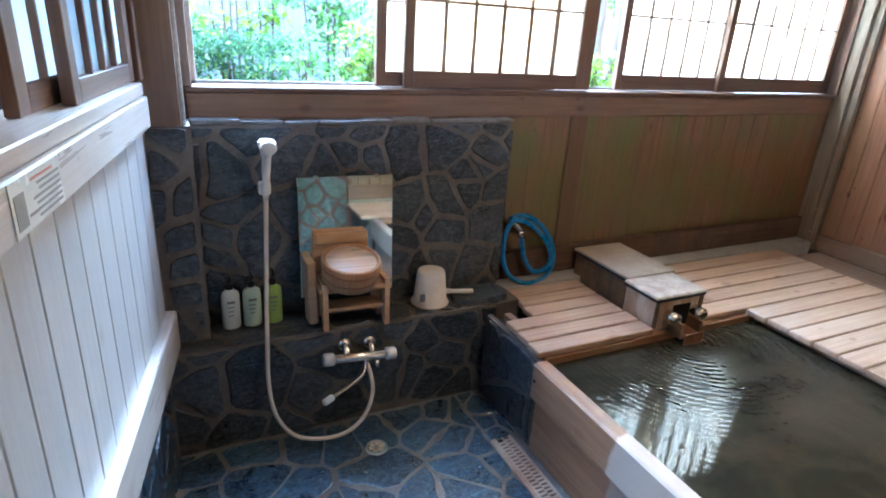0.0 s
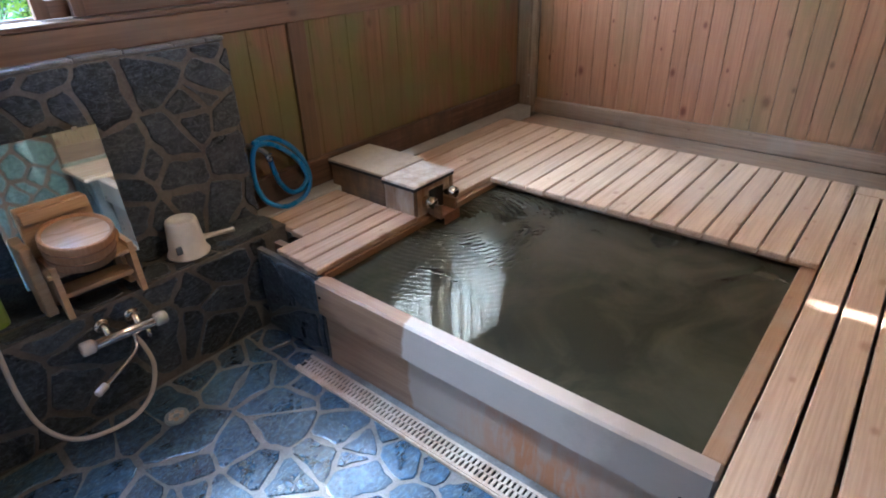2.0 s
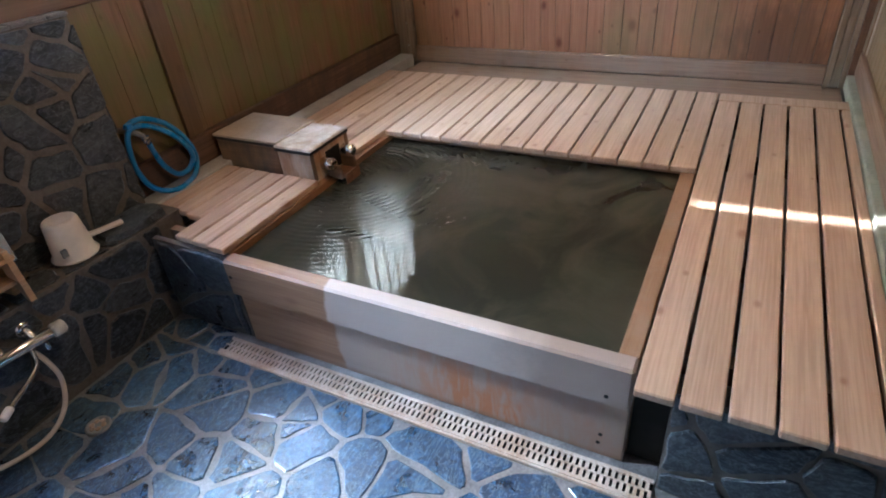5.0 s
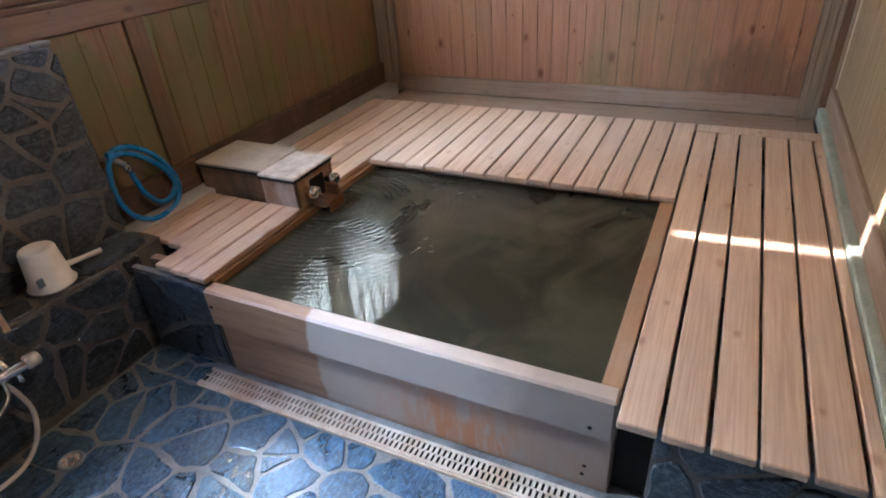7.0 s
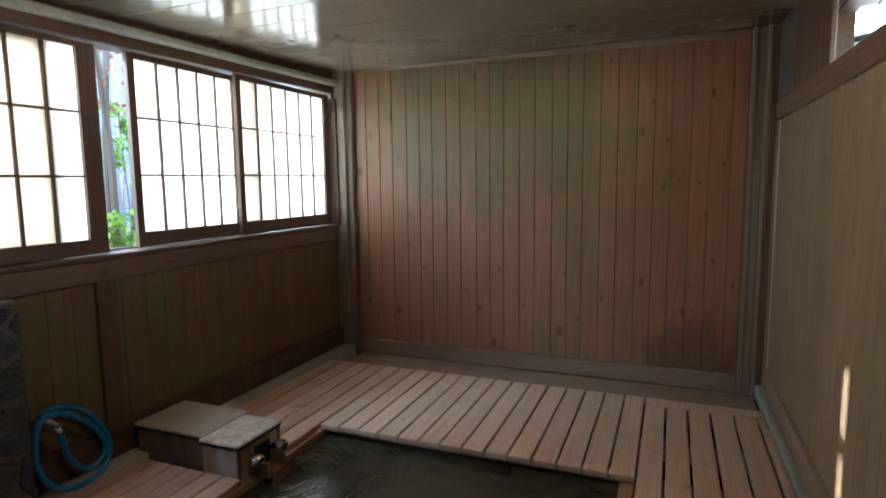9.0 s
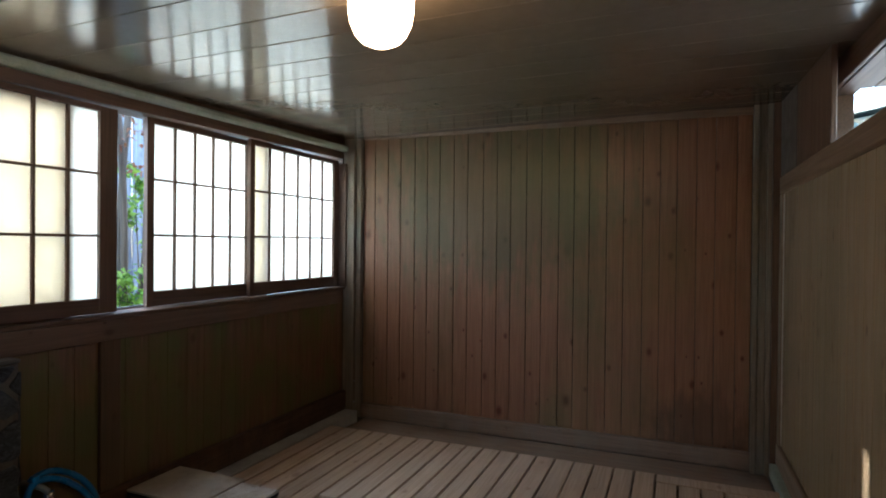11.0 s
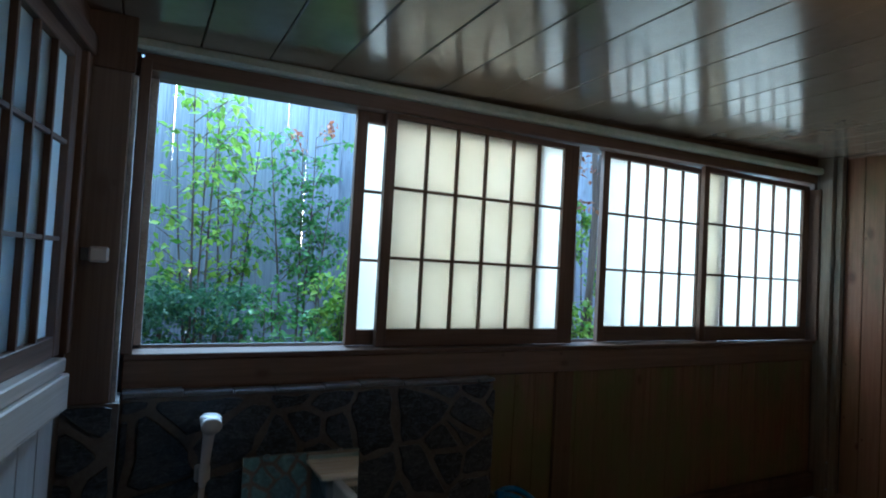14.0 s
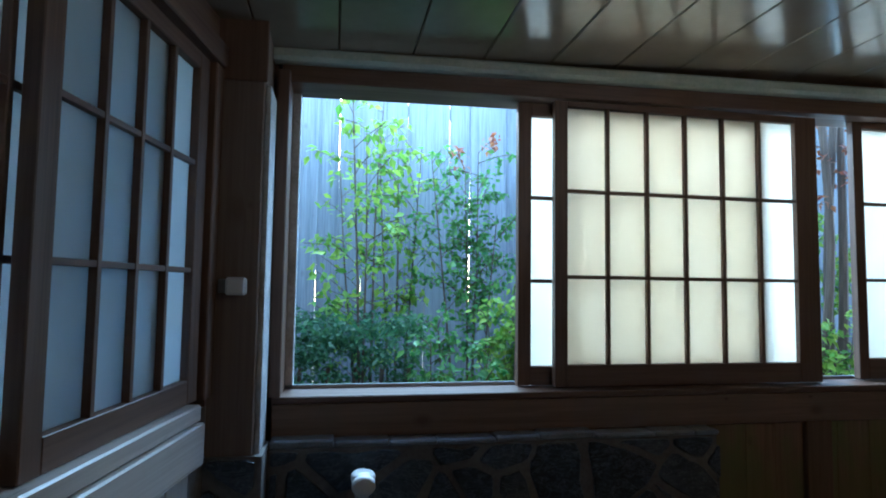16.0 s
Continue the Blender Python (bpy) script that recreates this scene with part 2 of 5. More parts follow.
def tub_front(name, rusty, pale):
    """Cedar plank: wet brown at one end, bleached beyond an uneven edge, rust-red low down, grey at the far end."""
    m = wood(name, (0.36, 0.20, 0.11), (0.25, 0.13, 0.07), None, 1, 0.42, 0.3, spread=0.05)
    n, l, p = m.node_tree.nodes, m.node_tree.links, m.node_tree.nodes["Principled BSDF"]
    base = p.inputs["Base Color"].links[0].from_socket
    geo = n.new("ShaderNodeNewGeometry")
    sep = n.new("ShaderNodeSeparateXYZ")
    l.new(geo.outputs["Position"], sep.inputs[0])

    def edge(socket, gain, at, width, wobble, scale, flip):
        f = noise_tex(n, l, geo.outputs["Position"], scale, 5.0, 0.6)
        a = n.new("ShaderNodeMath")
        a.operation = "MULTIPLY_ADD"
        l.new(f, a.inputs[0])
        a.inputs[1].default_value = wobble
        l.new(socket, a.inputs[2])
        r = n.new("ShaderNodeMapRange")
        r.inputs["From Min"].default_value, r.inputs["From Max"].default_value = at - width, at + width
        r.inputs["To Min"].default_value, r.inputs["To Max"].default_value = (gain, 0.0) if flip else (0.0, gain)
        l.new(a.outputs[0], r.inputs["Value"])
        return r.outputs[0]

    colour = mix(n, l, edge(sep.outputs["Y"], 0.85, 1.085, 0.006, 0.10, 5.0, True), base, pale)
    rust = n.new("ShaderNodeMath")
    rust.operation = "MULTIPLY"
    l.new(edge(sep.outputs["Y"], 1.0, 0.80, 0.14, 0.20, 6.0, True), rust.inputs[0])
    l.new(edge(sep.outputs["Z"], 1.0, 0.40, 0.12, 0.34, 12.0, True), rust.inputs[1])
    runs = noise_tex(n, l, scaled(n, l, geo.outputs["Position"], (8.0, 26.0, 5.0)), 1.0, 5.0, 0.6, 0.8)
    streak = n.new("ShaderNodeMath")
    streak.operation = "MULTIPLY"
    l.new(rust.outputs[0], streak.inputs[0])
    l.new(ramp(n, l, runs, ((0.40, (0.25 * rusty,) * 3), (0.56, (rusty,) * 3))), streak.inputs[1])
    colour = mix(n, l, streak.outputs[0], colour, (0.46, 0.185, 0.08))
    colour = mix(n, l, edge(sep.outputs["Y"], 0.75, 0.46, 0.10, 0.32, 9.0, True), colour, (0.30, 0.225, 0.185))
    colour = mix(n, l, edge(sep.outputs["Z"], 0.7, 0.035, 0.012, 0.03, 9.0, True), colour, (0.27, 0.15, 0.09))
    l.new(colour, p.inputs["Base Color"])
    return m


TUB_FRONT = tub_front("tub_front_cedar", 0.25, (0.57, 0.47, 0.40))
TUB_FRONT_LOW = tub_front("tub_front_cedar_rusty", 1.0, (0.43, 0.35, 0.295))
BOX_WOOD = wood("box_cedar", (0.28, 0.17, 0.10), (0.16, 0.09, 0.05), (0.09, 0.075, 0.06), 1, 0.55, 0.3, 0.8, 4.0, spread=0.1)
FENCE_WOOD = wood("grey_fence", (0.25, 0.26, 0.285), (0.12, 0.13, 0.15), (0.16, 0.18, 0.18), 2, 0.8, 0.3, 0.4, 1.5, spread=0.4)
STOOL_WOOD = wood("hinoki", (0.58, 0.37, 0.21), (0.43, 0.25, 0.13), None, 0, 0.45, 0.2, spread=0.1)
WALL_STONE = stone("wall_schist", (0.054, 0.064, 0.077), (0.013, 0.017, 0.023), 0.34, (0.20, 0.24, 0.25))
GREEN_STONE = stone("green_schist", (0.10, 0.15, 0.14), (0.035, 0.06, 0.058), 0.36)
PLINTH_STONE = stone("plinth_schist", (0.085, 0.10, 0.115), (0.03, 0.036, 0.044), 0.40)
FLOOR_STONE = stone("wet_floor_schist", (0.025, 0.078, 0.150), (0.006, 0.024, 0.052), 0.30, (0.26, 0.38, 0.44), 0.7, 1.0)
MORTAR = plaster("mortar", (0.095, 0.082, 0.072), (0.200, 0.178, 0.160), 5.0, 0.62)
FLOOR_MORTAR = plaster("floor_mortar", (0.10, 0.088, 0.080), (0.30, 0.285, 0.275), 7.0, 0.30, 0.8, 0.8, 1.0)
CAP = plaster("wet_cap_mortar", (0.10, 0.095, 0.09), (0.24, 0.235, 0.23), 14.0, 0.30, 1.0, 0.6)
CONCRETE = plaster("concrete_ledge", (0.33, 0.32, 0.31), (0.47, 0.46, 0.45), 8.0, 0.7)
CEILING = plaster("ceiling_enamel", (0.20, 0.155, 0.110), (0.245, 0.19, 0.138), 1.5, 0.16, 0.03, 0.75)
COVE = plaster("cove_paint", (0.36, 0.42, 0.35), (0.56, 0.57, 0.48), 7.0, 0.5)
WHITE_PAINT = plaster("peeling_white_paint", (0.35, 0.33, 0.31), (0.75, 0.76, 0.76), 9.0, 0.5)
GRATE = plaster("stained_grate", (0.42, 0.25, 0.15), (0.72, 0.62, 0.52), 9.0, 0.4)
# near-black for plugs, and for shade painted into hollows and gaps
DARK = plain("plug_and_shade_black", (0.012, 0.011, 0.010), 0.9)
WHITE_PLASTIC = plain("white_plastic", (0.78, 0.74, 0.70), 0.35)
HOSE_WHITE = plain("cream_hose", (0.72, 0.64, 0.56), 0.4)
BLUE_HOSE = plain("blue_hose", (0.015, 0.22, 0.55), 0.3)
CHROME = plain("chrome", (0.75, 0.75, 0.75), 0.12, 1.0, 0.03)
STEEL = plain("dull_steel", (0.40, 0.40, 0.39), 0.35, 1.0)
BLACK_PLASTIC = plain("black_plastic", (0.015, 0.015, 0.017), 0.35)
LID_STEEL = plaster("lid_board", (0.34, 0.28, 0.22), (0.50, 0.43, 0.36), 10.0, 0.4)
LID_CRUST = plaster("lid_crusted", (0.36, 0.25, 0.17), (0.72, 0.68, 0.63), 14.0, 0.5, 0.9)
BOTTLE_WHITE = plain("bottle_white", (0.66, 0.70, 0.66), 0.3)
BOTTLE_PALE = plain("bottle_pale_green", (0.55, 0.68, 0.52), 0.3)
BOTTLE_GREEN = plain("bottle_green", (0.33, 0.47, 0.10), 0.3)
PAPER = plain("laminated_paper", (0.72, 0.70, 0.64), 0.25)
INK = plain("printed_ink", (0.22, 0.20, 0.17), 0.5)
RED_INK = plain("red_print", (0.45, 0.16, 0.10), 0.5)
BAMBOO = wood("bamboo_slats", (0.42, 0.34, 0.2), (0.25, 0.2, 0.11), None, 0, 0.5, 0.0, spread=0.4)
EARTH = plaster("garden_soil", (0.05, 0.04, 0.025), (0.10, 0.08, 0.05), 3.0, 0.95)
BARK = wood("twig_bark", (0.14, 0.10, 0.07), (0.07, 0.05, 0.035), None, 2, 0.8, 0.0)
PLASTER_OUT = plaster("far_wall", (0.45, 0.5, 0.52), (0.6, 0.64, 0.66), 1.0, 0.8)
ROOF_BLUE = plain("far_roof", (0.18, 0.32, 0.40), 0.5)

# silvered mirror
MIRROR, _n, _l, _p = node_material("mirror_silver")
_p.inputs["Base Color"].default_value = (0.80, 0.87, 0.84, 1)
_p.inputs["Metallic"].default_value, _p.inputs["Roughness"].default_value = 1.0, 0.03

# frosted pane: light scatters through it
FROSTED, _n, _l, _p = node_material("frosted_pane")
_p.inputs["Base Color"].default_value = (0.75, 0.75, 0.72, 1)
_p.inputs["Roughness"].default_value = 0.35
_tr = _n.new("ShaderNodeBsdfTranslucent")
_tc = _n.new("ShaderNodeTexCoord")
_f = noise_tex(_n, _l, _tc.outputs["Object"], 5.0, 4.0)
_l.new(ramp(_n, _l, _f, ((0.3, (0.92, 0.835, 0.72)), (0.7, (0.96, 0.88, 0.775)))), _tr.inputs[0])
_mx = _n.new("ShaderNodeMixShader")
_mx.inputs[0].default_value = 0.72
_l.new(_p.outputs[0], _mx.inputs[1])
_l.new(_tr.outputs[0], _mx.inputs[2])
_l.new(_mx.outputs[0], _n["Material Output"].inputs[0])

# same glass as FROSTED, with the blue of shaded skylight put into its colour
FROSTED_SHADE = FROSTED.copy()
FROSTED_SHADE.name = "shade_tinted_frosted_pane"
for _node in FROSTED_SHADE.node_tree.nodes:
    if _node.type == "VALTORGB":
        _node.color_ramp.elements[0].color = (0.70, 0.79, 0.86, 1)
        _node.color_ramp.elements[1].color = (0.76, 0.85, 0.92, 1)

# hot-spring water: murky olive, rippled where it falls in
WATER, _n, _l, _p = node_material("spring_water")
_geo = _n.new("ShaderNodeNewGeometry")
_c = noise_tex(_n, _l, _geo.outputs["Position"], 2.6, 5.0, 0.6, 1.0)
_l.new(ramp(_n, _l, _c, ((0.38, (0.026, 0.024, 0.016)), (0.66, (0.054, 0.048, 0.031)))), _p.inputs["Base Color"])
_p.inputs["Roughness"].default_value = 0.01
_p.inputs["IOR"].default_value = 1.33
_turn = _n.new("ShaderNodeVectorRotate")
_turn.rotation_type = "Z_AXIS"
_turn.inputs["Angle"].default_value = radians(-38)
_l.new(_geo.outputs["Position"], _turn.inputs["Vector"])
_wave = noise_tex(_n, _l, scaled(_n, _l, _turn.outputs[0], (52.0, 17.0, 1.0)), 1.0, 1.0, 0.5, 0.5)
_from = _n.new("ShaderNodeVectorMath")
_from.operation = "SUBTRACT"
_l.new(_geo.outputs["Position"], _from.inputs[0])
_from.inputs[1].default_value = (2.16, 1.46, 0.39)
_ring = _n.new("ShaderNodeTexWave")
_ring.wave_type, _ring.rings_direction = "RINGS", "SPHERICAL"
for _k, _v in (("Scale", 10.0), ("Distortion", 2.2), ("Detail", 1.0), ("Detail Scale", 1.2)):
    _ring.inputs[_k].default_value = _v
_l.new(_from.outputs[0], _ring.inputs["Vector"])
_len = _n.new("ShaderNodeVectorMath")
_len.operation = "LENGTH"
_l.new(_from.outputs[0], _len.inputs[0])
_fade = ramp(_n, _l, _len.outputs["Value"], ((0.05, (1.0,) * 3), (0.55, (0.75,) * 3), (0.85, (0.12,) * 3), (1.0, (0.04,) * 3)))
_mixw = _n.new("ShaderNodeMath")
_mixw.operation = "MULTIPLY_ADD"
_l.new(_ring.outputs["Fac"], _mixw.inputs[0])
_mixw.inputs[1].default_value = 0.5
_l.new(_wave, _mixw.inputs[2])
_sum = _n.new("ShaderNodeMath")
_sum.operation = "MULTIPLY"
_l.new(_mixw.outputs[0], _sum.inputs[0])
_l.new(_fade, _sum.inputs[1])
bump(_n, _l, _p, _sum.outputs[0], 0.33, 0.004)

# lamp globe: opal glass that is lit from inside
GLOBE, _n, _l, _p = node_material("lit_opal_glass")
_p.inputs["Base Color"].default_value = (0.9, 0.86, 0.78, 1)
_p.inputs["Emission Color"].default_value = (1.0, 0.66, 0.36, 1)
_p.inputs["Emission Strength"].default_value = 1.3


def leaf_material(name, a, b):
    m, n, l, p = node_material(name)
    geo = n.new("ShaderNodeNewGeometry")
    c = ramp(n, l, geo.outputs["Random Per Island"], ((0.0, a), (1.0, b)))
    l.new(c, p.inputs["Base Color"])
    p.inputs["Roughness"].default_value = 0.45
    t = n.new("ShaderNodeBsdfTranslucent")
    l.new(c, t.inputs[0])
    x = n.new("ShaderNodeMixShader")
    x.inputs[0].default_value = 0.45
    l.new(p.outputs[0], x.inputs[1])
    l.new(t.outputs[0], x.inputs[2])
    l.new(x.outputs[0], n["Material Output"].inputs[0])
    return m


LEAF = leaf_material("leaf_bright", (0.11, 0.26, 0.035), (0.36, 0.48, 0.07))
LEAF_MAPLE = leaf_material("leaf_maple", (0.065, 0.19, 0.045), (0.18, 0.32, 0.08))
LEAF_RED = leaf_material("leaf_reddish", (0.25, 0.07, 0.04), (0.35, 0.16, 0.07))
LEAF_DARK = leaf_material("leaf_hedge", (0.035, 0.10, 0.045), (0.10, 0.19, 0.07))

# ---- building helpers ----
RND = random.Random(7)


def mesh_object(name, bm, material, parent=None):
    me = bpy.data.meshes.new(name)
    bm.normal_update()
    bm.to_mesh(me)
    bm.free()
    me.materials.append(material)
    ob = new(name, me)
    if parent:
        ob.parent = parent
    return ob


def part(name, bm, material, parent, label=""):
    ob = mesh_object(name, bm, material, parent)
    if label:
        ob["label"] = label
    return ob


def thing(name, label, category, group="", kind="", at=None):
    e = new(name)
    e.empty_display_size = 0.1
    if at is not None:
        e.matrix_world = at
    return tagged(e, label, category, group, kind)


def smooth(ob):
    for poly in ob.data.polygons:
        poly.use_smooth = True
    return ob


def block(x0, x1, y0, y1, z0, z1, bevel=0.0, bm=None):
    """A box with broken edges, added to bm."""
    out = bm or bmesh.new()
    b = bmesh.new()
    bmesh.ops.create_cube(b, size=1)
    for v in b.verts:
        v.co = Vector(((x0 + x1) / 2 + v.co.x * (x1 - x0), (y0 + y1) / 2 + v.co.y * (y1 - y0), (z0 + z1) / 2 + v.co.z * (z1 - z0)))
    if bevel:
        bmesh.ops.bevel(b, geom=b.edges[:], offset=bevel, segments=1, affect="EDGES")
    tmp = bpy.data.meshes.new("tmp")
    b.to_mesh(tmp)
    b.free()
    out.from_mesh(tmp)
    bpy.data.meshes.remove(tmp)
    return out


BOARDS = {}


def board_mesh(sx, sy, sz, bevel, material):
    """A shared board, centred on its origin."""
    key = (round(sx, 4), round(sy, 4), round(sz, 4), bevel, material.name)
    if key not in BOARDS:
        bm = block(-sx / 2, sx / 2, -sy / 2, sy / 2, -sz / 2, sz / 2, bevel)
        me = bpy.data.meshes.new("board")
        bm.to_mesh(me)
        bm.free()
        me.materials.append(material)
        BOARDS[key] = me
    return BOARDS[key]


def board(name, x0, x1, y0, y1, z0, z1, material, parent, bevel=0.003):
    ob = new(name, board_mesh(x1 - x0, y1 - y0, z1 - z0, bevel, material))
    ob.location = ((x0 + x1) / 2, (y0 + y1) / 2, (z0 + z1) / 2)
    ob.parent = parent
    return ob


def turned(profile, segments=28, bm=None, m=None):
    """A body of revolution round z from (radius, height) pairs."""
    out = bm or bmesh.new()
    rings = []
    for r, z in profile:
        ring = []
        for i in range(segments):
            a = 2 * math.pi * i / segments
            co = Vector((r * math.cos(a), r * math.sin(a), z))
            ring.append(out.verts.new(m @ co if m else co))
        rings.append(ring)
    for a, b in zip(rings, rings[1:]):
        for i in range(segments):
            j = (i + 1) % segments
            out.faces.new((a[i], a[j], b[j], b[i]))
    out.faces.new(rings[0][::-1])
    out.faces.new(rings[-1])
    return out


def tube(points, radius, segments=10, steps=8, bm=None):
    """A round tube along a smooth line through the points."""
    pts = [Vector(p) for p in points]
    line = []
    for i in range(len(pts) - 1):
        p0, p1, p2, p3 = pts[max(i - 1, 0)], pts[i], pts[i + 1], pts[min(i + 2, len(pts) - 1)]
        for k in range(steps):
            t = k / steps
            line.append(0.5 * (2 * p1 + (p2 - p0) * t + (2 * p0 - 5 * p1 + 4 * p2 - p3) * t * t + (3 * p1 - p0 - 3 * p2 + p3) * t ** 3))
    line.append(pts[-1])
    out = bm or bmesh.new()
    side = None
    rings = []
    for i, c in enumerate(line):
        d = (line[min(i + 1, len(line) - 1)] - line[max(i - 1, 0)]).normalized()
        if side is None:
            side = d.orthogonal().normalized()
        side = (side - d * side.dot(d)).normalized()
        up = d.cross(side)
        rad = radius(i / (len(line) - 1)) if callable(radius) else radius
        rings.append([out.verts.new(c + rad * (math.cos(2 * math.pi * k / segments) * side + math.sin(2 * math.pi * k / segments) * up)) for k in range(segments)])
    for a, b in zip(rings, rings[1:]):
        for i in range(segments):
            j = (i + 1) % segments
            out.faces.new((a[i], a[j], b[j], b[i]))
    out.faces.new(rings[0][::-1])
    out.faces.new(rings[-1])
    return out


def clip(poly, px, py, nx, ny):
    """The side of a polygon that lies behind the line through (px, py) with normal (nx, ny)."""
    out = []
    for i, a in enumerate(poly):
        b = poly[(i + 1) % len(poly)]
        da = (a[0] - px) * nx + (a[1] - py) * ny
        db = (b[0] - px) * nx + (b[1] - py) * ny
        if da <= 0:
            out.append(a)
        if da * db < 0:
            t = da / (da - db)
            out.append((a[0] + t * (b[0] - a[0]), a[1] + t * (b[1] - a[1])))
    return out


def crazy_paving(parent, width, height, size, joint, thick, material, at, seed, name="stone"):
    """Irregular flat stones set in mortar over a rectangle: each one a piece with a worn edge, proud of the joints."""
    r = random.Random(seed)
    nx, ny = max(1, round(width / size)), max(1, round(height / size))
    seeds = []
    for i in range(-1, nx + 1):
        for j in range(-1, ny + 1):
            seeds.append(((i + 0.5 + r.uniform(-0.62, 0.62) + 0.3 * (j % 2)) * width / nx, (j + 0.5 + r.uniform(-0.62, 0.62)) * height / ny))
            if r.random() < 0.3:
                seeds.append((seeds[-1][0] + r.uniform(0.3, 0.6) * size, seeds[-1][1] + r.uniform(-0.6, 0.6) * size))
    for c in seeds:
        if not (-0.12 < c[0] < width + 0.12 and -0.12 < c[1] < height + 0.12):
            continue
        e = joint * 0.4
        poly = [(e, e), (width - e, e), (width - e, height - e), (e, height - e)]
        for o in sorted(seeds, key=lambda q: (q[0] - c[0]) ** 2 + (q[1] - c[1]) ** 2)[1:22]:
            dx, dy = o[0] - c[0], o[1] - c[1]
            d = math.hypot(dx, dy)
            if d < 1e-6:
                continue
            dx, dy = dx / d, dy / d
            g = d / 2 - joint * r.uniform(0.25, 0.85)
            poly = clip(poly, c[0] + dx * g, c[1] + dy * g, dx, dy)
            if len(poly) < 3:
                break
        if len(poly) < 3:
            continue
        area = abs(sum(poly[i][0] * poly[(i + 1) % len(poly)][1] - poly[(i + 1) % len(poly)][0] * poly[i][1] for i in range(len(poly)))) / 2
        if area < 0.0012:
            continue
        cut = []
        for i, a in enumerate(poly):
            b = poly[(i + 1) % len(poly)]
            q = r.uniform(0.08, 0.19)
            cut.append((a[0] + q * (b[0] - a[0]), a[1] + q * (b[1] - a[1])))
            mid = r.uniform(0.4, 0.6)
            k = r.uniform(-0.035, 0.07)
            cut.append((a[0] + mid * (b[0] - a[0]) - k * (b[1] - a[1]), a[1] + mid * (b[1] - a[1]) + k * (b[0] - a[0])))
            q = r.uniform(0.81, 0.92)
            cut.append((a[0] + q * (b[0] - a[0]), a[1] + q * (b[1] - a[1])))
        mx, my = sum(p[0] for p in cut) / len(cut), sum(p[1] for p in cut) / len(cut)
        h = thick * r.uniform(0.75, 1.2)
        tilt_x, tilt_y = r.uniform(-0.02, 0.02), r.uniform(-0.02, 0.02)
        rings = []
        for inset, z in ((1.0, -0.004), (1.0, h * 0.55), (0.955, h)):
            rings.append([((p[0] - mx) * inset, (p[1] - my) * inset, z + (tilt_x * (p[0] - mx) + tilt_y * (p[1] - my) if z > 0 else 0)) for p in cut])
        count = len(cut)
        verts = [v for ring in rings for v in ring]
        faces = [tuple(range(2 * count, 3 * count))]
        for k in range(2):
            for i in range(count):
                j = (i + 1) % count
                faces.append((k * count + i, k * count + j, (k + 1) * count + j, (k + 1) * count + i))
        me = bpy.data.meshes.new(name)
        me.from_pydata(verts, [], faces)
        me.materials.append(material)
        ob = new(name, me)
        ob.parent = parent
        ob.matrix_basis = at @ Matrix.Translation((mx, my, 0))


def facing(origin, right, up):
    """A frame whose x is right, y is up and z is towards the viewer."""
    x, y = Vector(right).normalized(), Vector(up).normalized()
    z = x.cross(y)
    m = Matrix((x, y, z)).transposed().to_4x4()
    m.translation = origin
    return m


# ---- the plan ----
WALL_Y = 2.25      # lower boards of the window wall
STONE_Y = 2.165     # stone shower wall
LEDGE_Y, LEDGE_Z = 1.965, 0.468
STONE_TOP, STONE_END = 1.297, 1.55
SILL, HEAD = 1.405, 2.352
BACK_X = 4.02
RIGHT_Y = -0.70
DECK_Z = 0.455
SLANT = 9.5        # the entrance-side wall runs this far off square
LEFT = pose(0.03, 1.90, 0, 0, 0, 0) @ Matrix(((-math.sin(radians(SLANT)), math.cos(radians(SLANT)), 0, 0), (-math.cos(radians(SLANT)), -math.sin(radians(SLANT)), 0, 0), (0, 0, 1, 0), (0, 0, 0, 1)))


# the ceiling rises a little towards the end wall and towards the vent
CEILING_TILT = Matrix(((1, 0, 0, 0), (0, 1, 0, 0), (0.035, -0.014, 1, 2.436), (0, 0, 0, 1)))
HEAD_TILT = Matrix(((1, 0, 0, 0), (0, 1, 0, 0), (0.017, 0, 1, 0), (0, 0, 0, 1)))


def structure(name, bm, material, label, category):
    return tagged(mesh_object(name, bm, material), label, category, kind="structure")


# floor slab, with the stones laid in it
floor = structure("floor", block(-0.55, 4.15, -0.88, 2.45, -0.12, 0.0), FLOOR_MORTAR, "wet blue-green stone crazy paving in pale mortar", "floor")
# ground outside and beyond
bm = bmesh.new()
bmesh.ops.create_grid(bm, x_segments=60, y_segments=60, size=60)
for v in bm.verts:
    v.co.z = -0.14 + 0.05 * noise.noise(v.co * 0.5)
structure("ground", bm, EARTH, "dark garden soil outside the bath house", "ground")

# window wall: lower part, header, piers
north = structure("wall_north", block(-0.45, 4.15, 2.275, 2.39, 0, SILL - 0.005), MORTAR, "timber wall of mossy cedar boards below the windows", "wall")
block_list = ((-0.45, 0.165, 2.275, 2.39, SILL, 2.62), (3.965, 4.15, 2.275, 2.39, SILL, 2.62))
for i, b in enumerate(block_list):
    structure("wall_north_pier", block(*b), FRAME_Z, "dark timber pier beside the window", "wall")
structure("wall_north_header", block(0.165, 3.965, 2.275, 2.39, HEAD + 0.06, 2.62), FRAME_X, "dark timber header over the windows", "wall")
# back wall, right wall
back = structure("wall_east", block(BACK_X + 0.018, BACK_X + 0.13, -0.88, 2.45, 0, 2.62), MORTAR, "end wall of reddish cedar boards with knots and green stains", "wall")
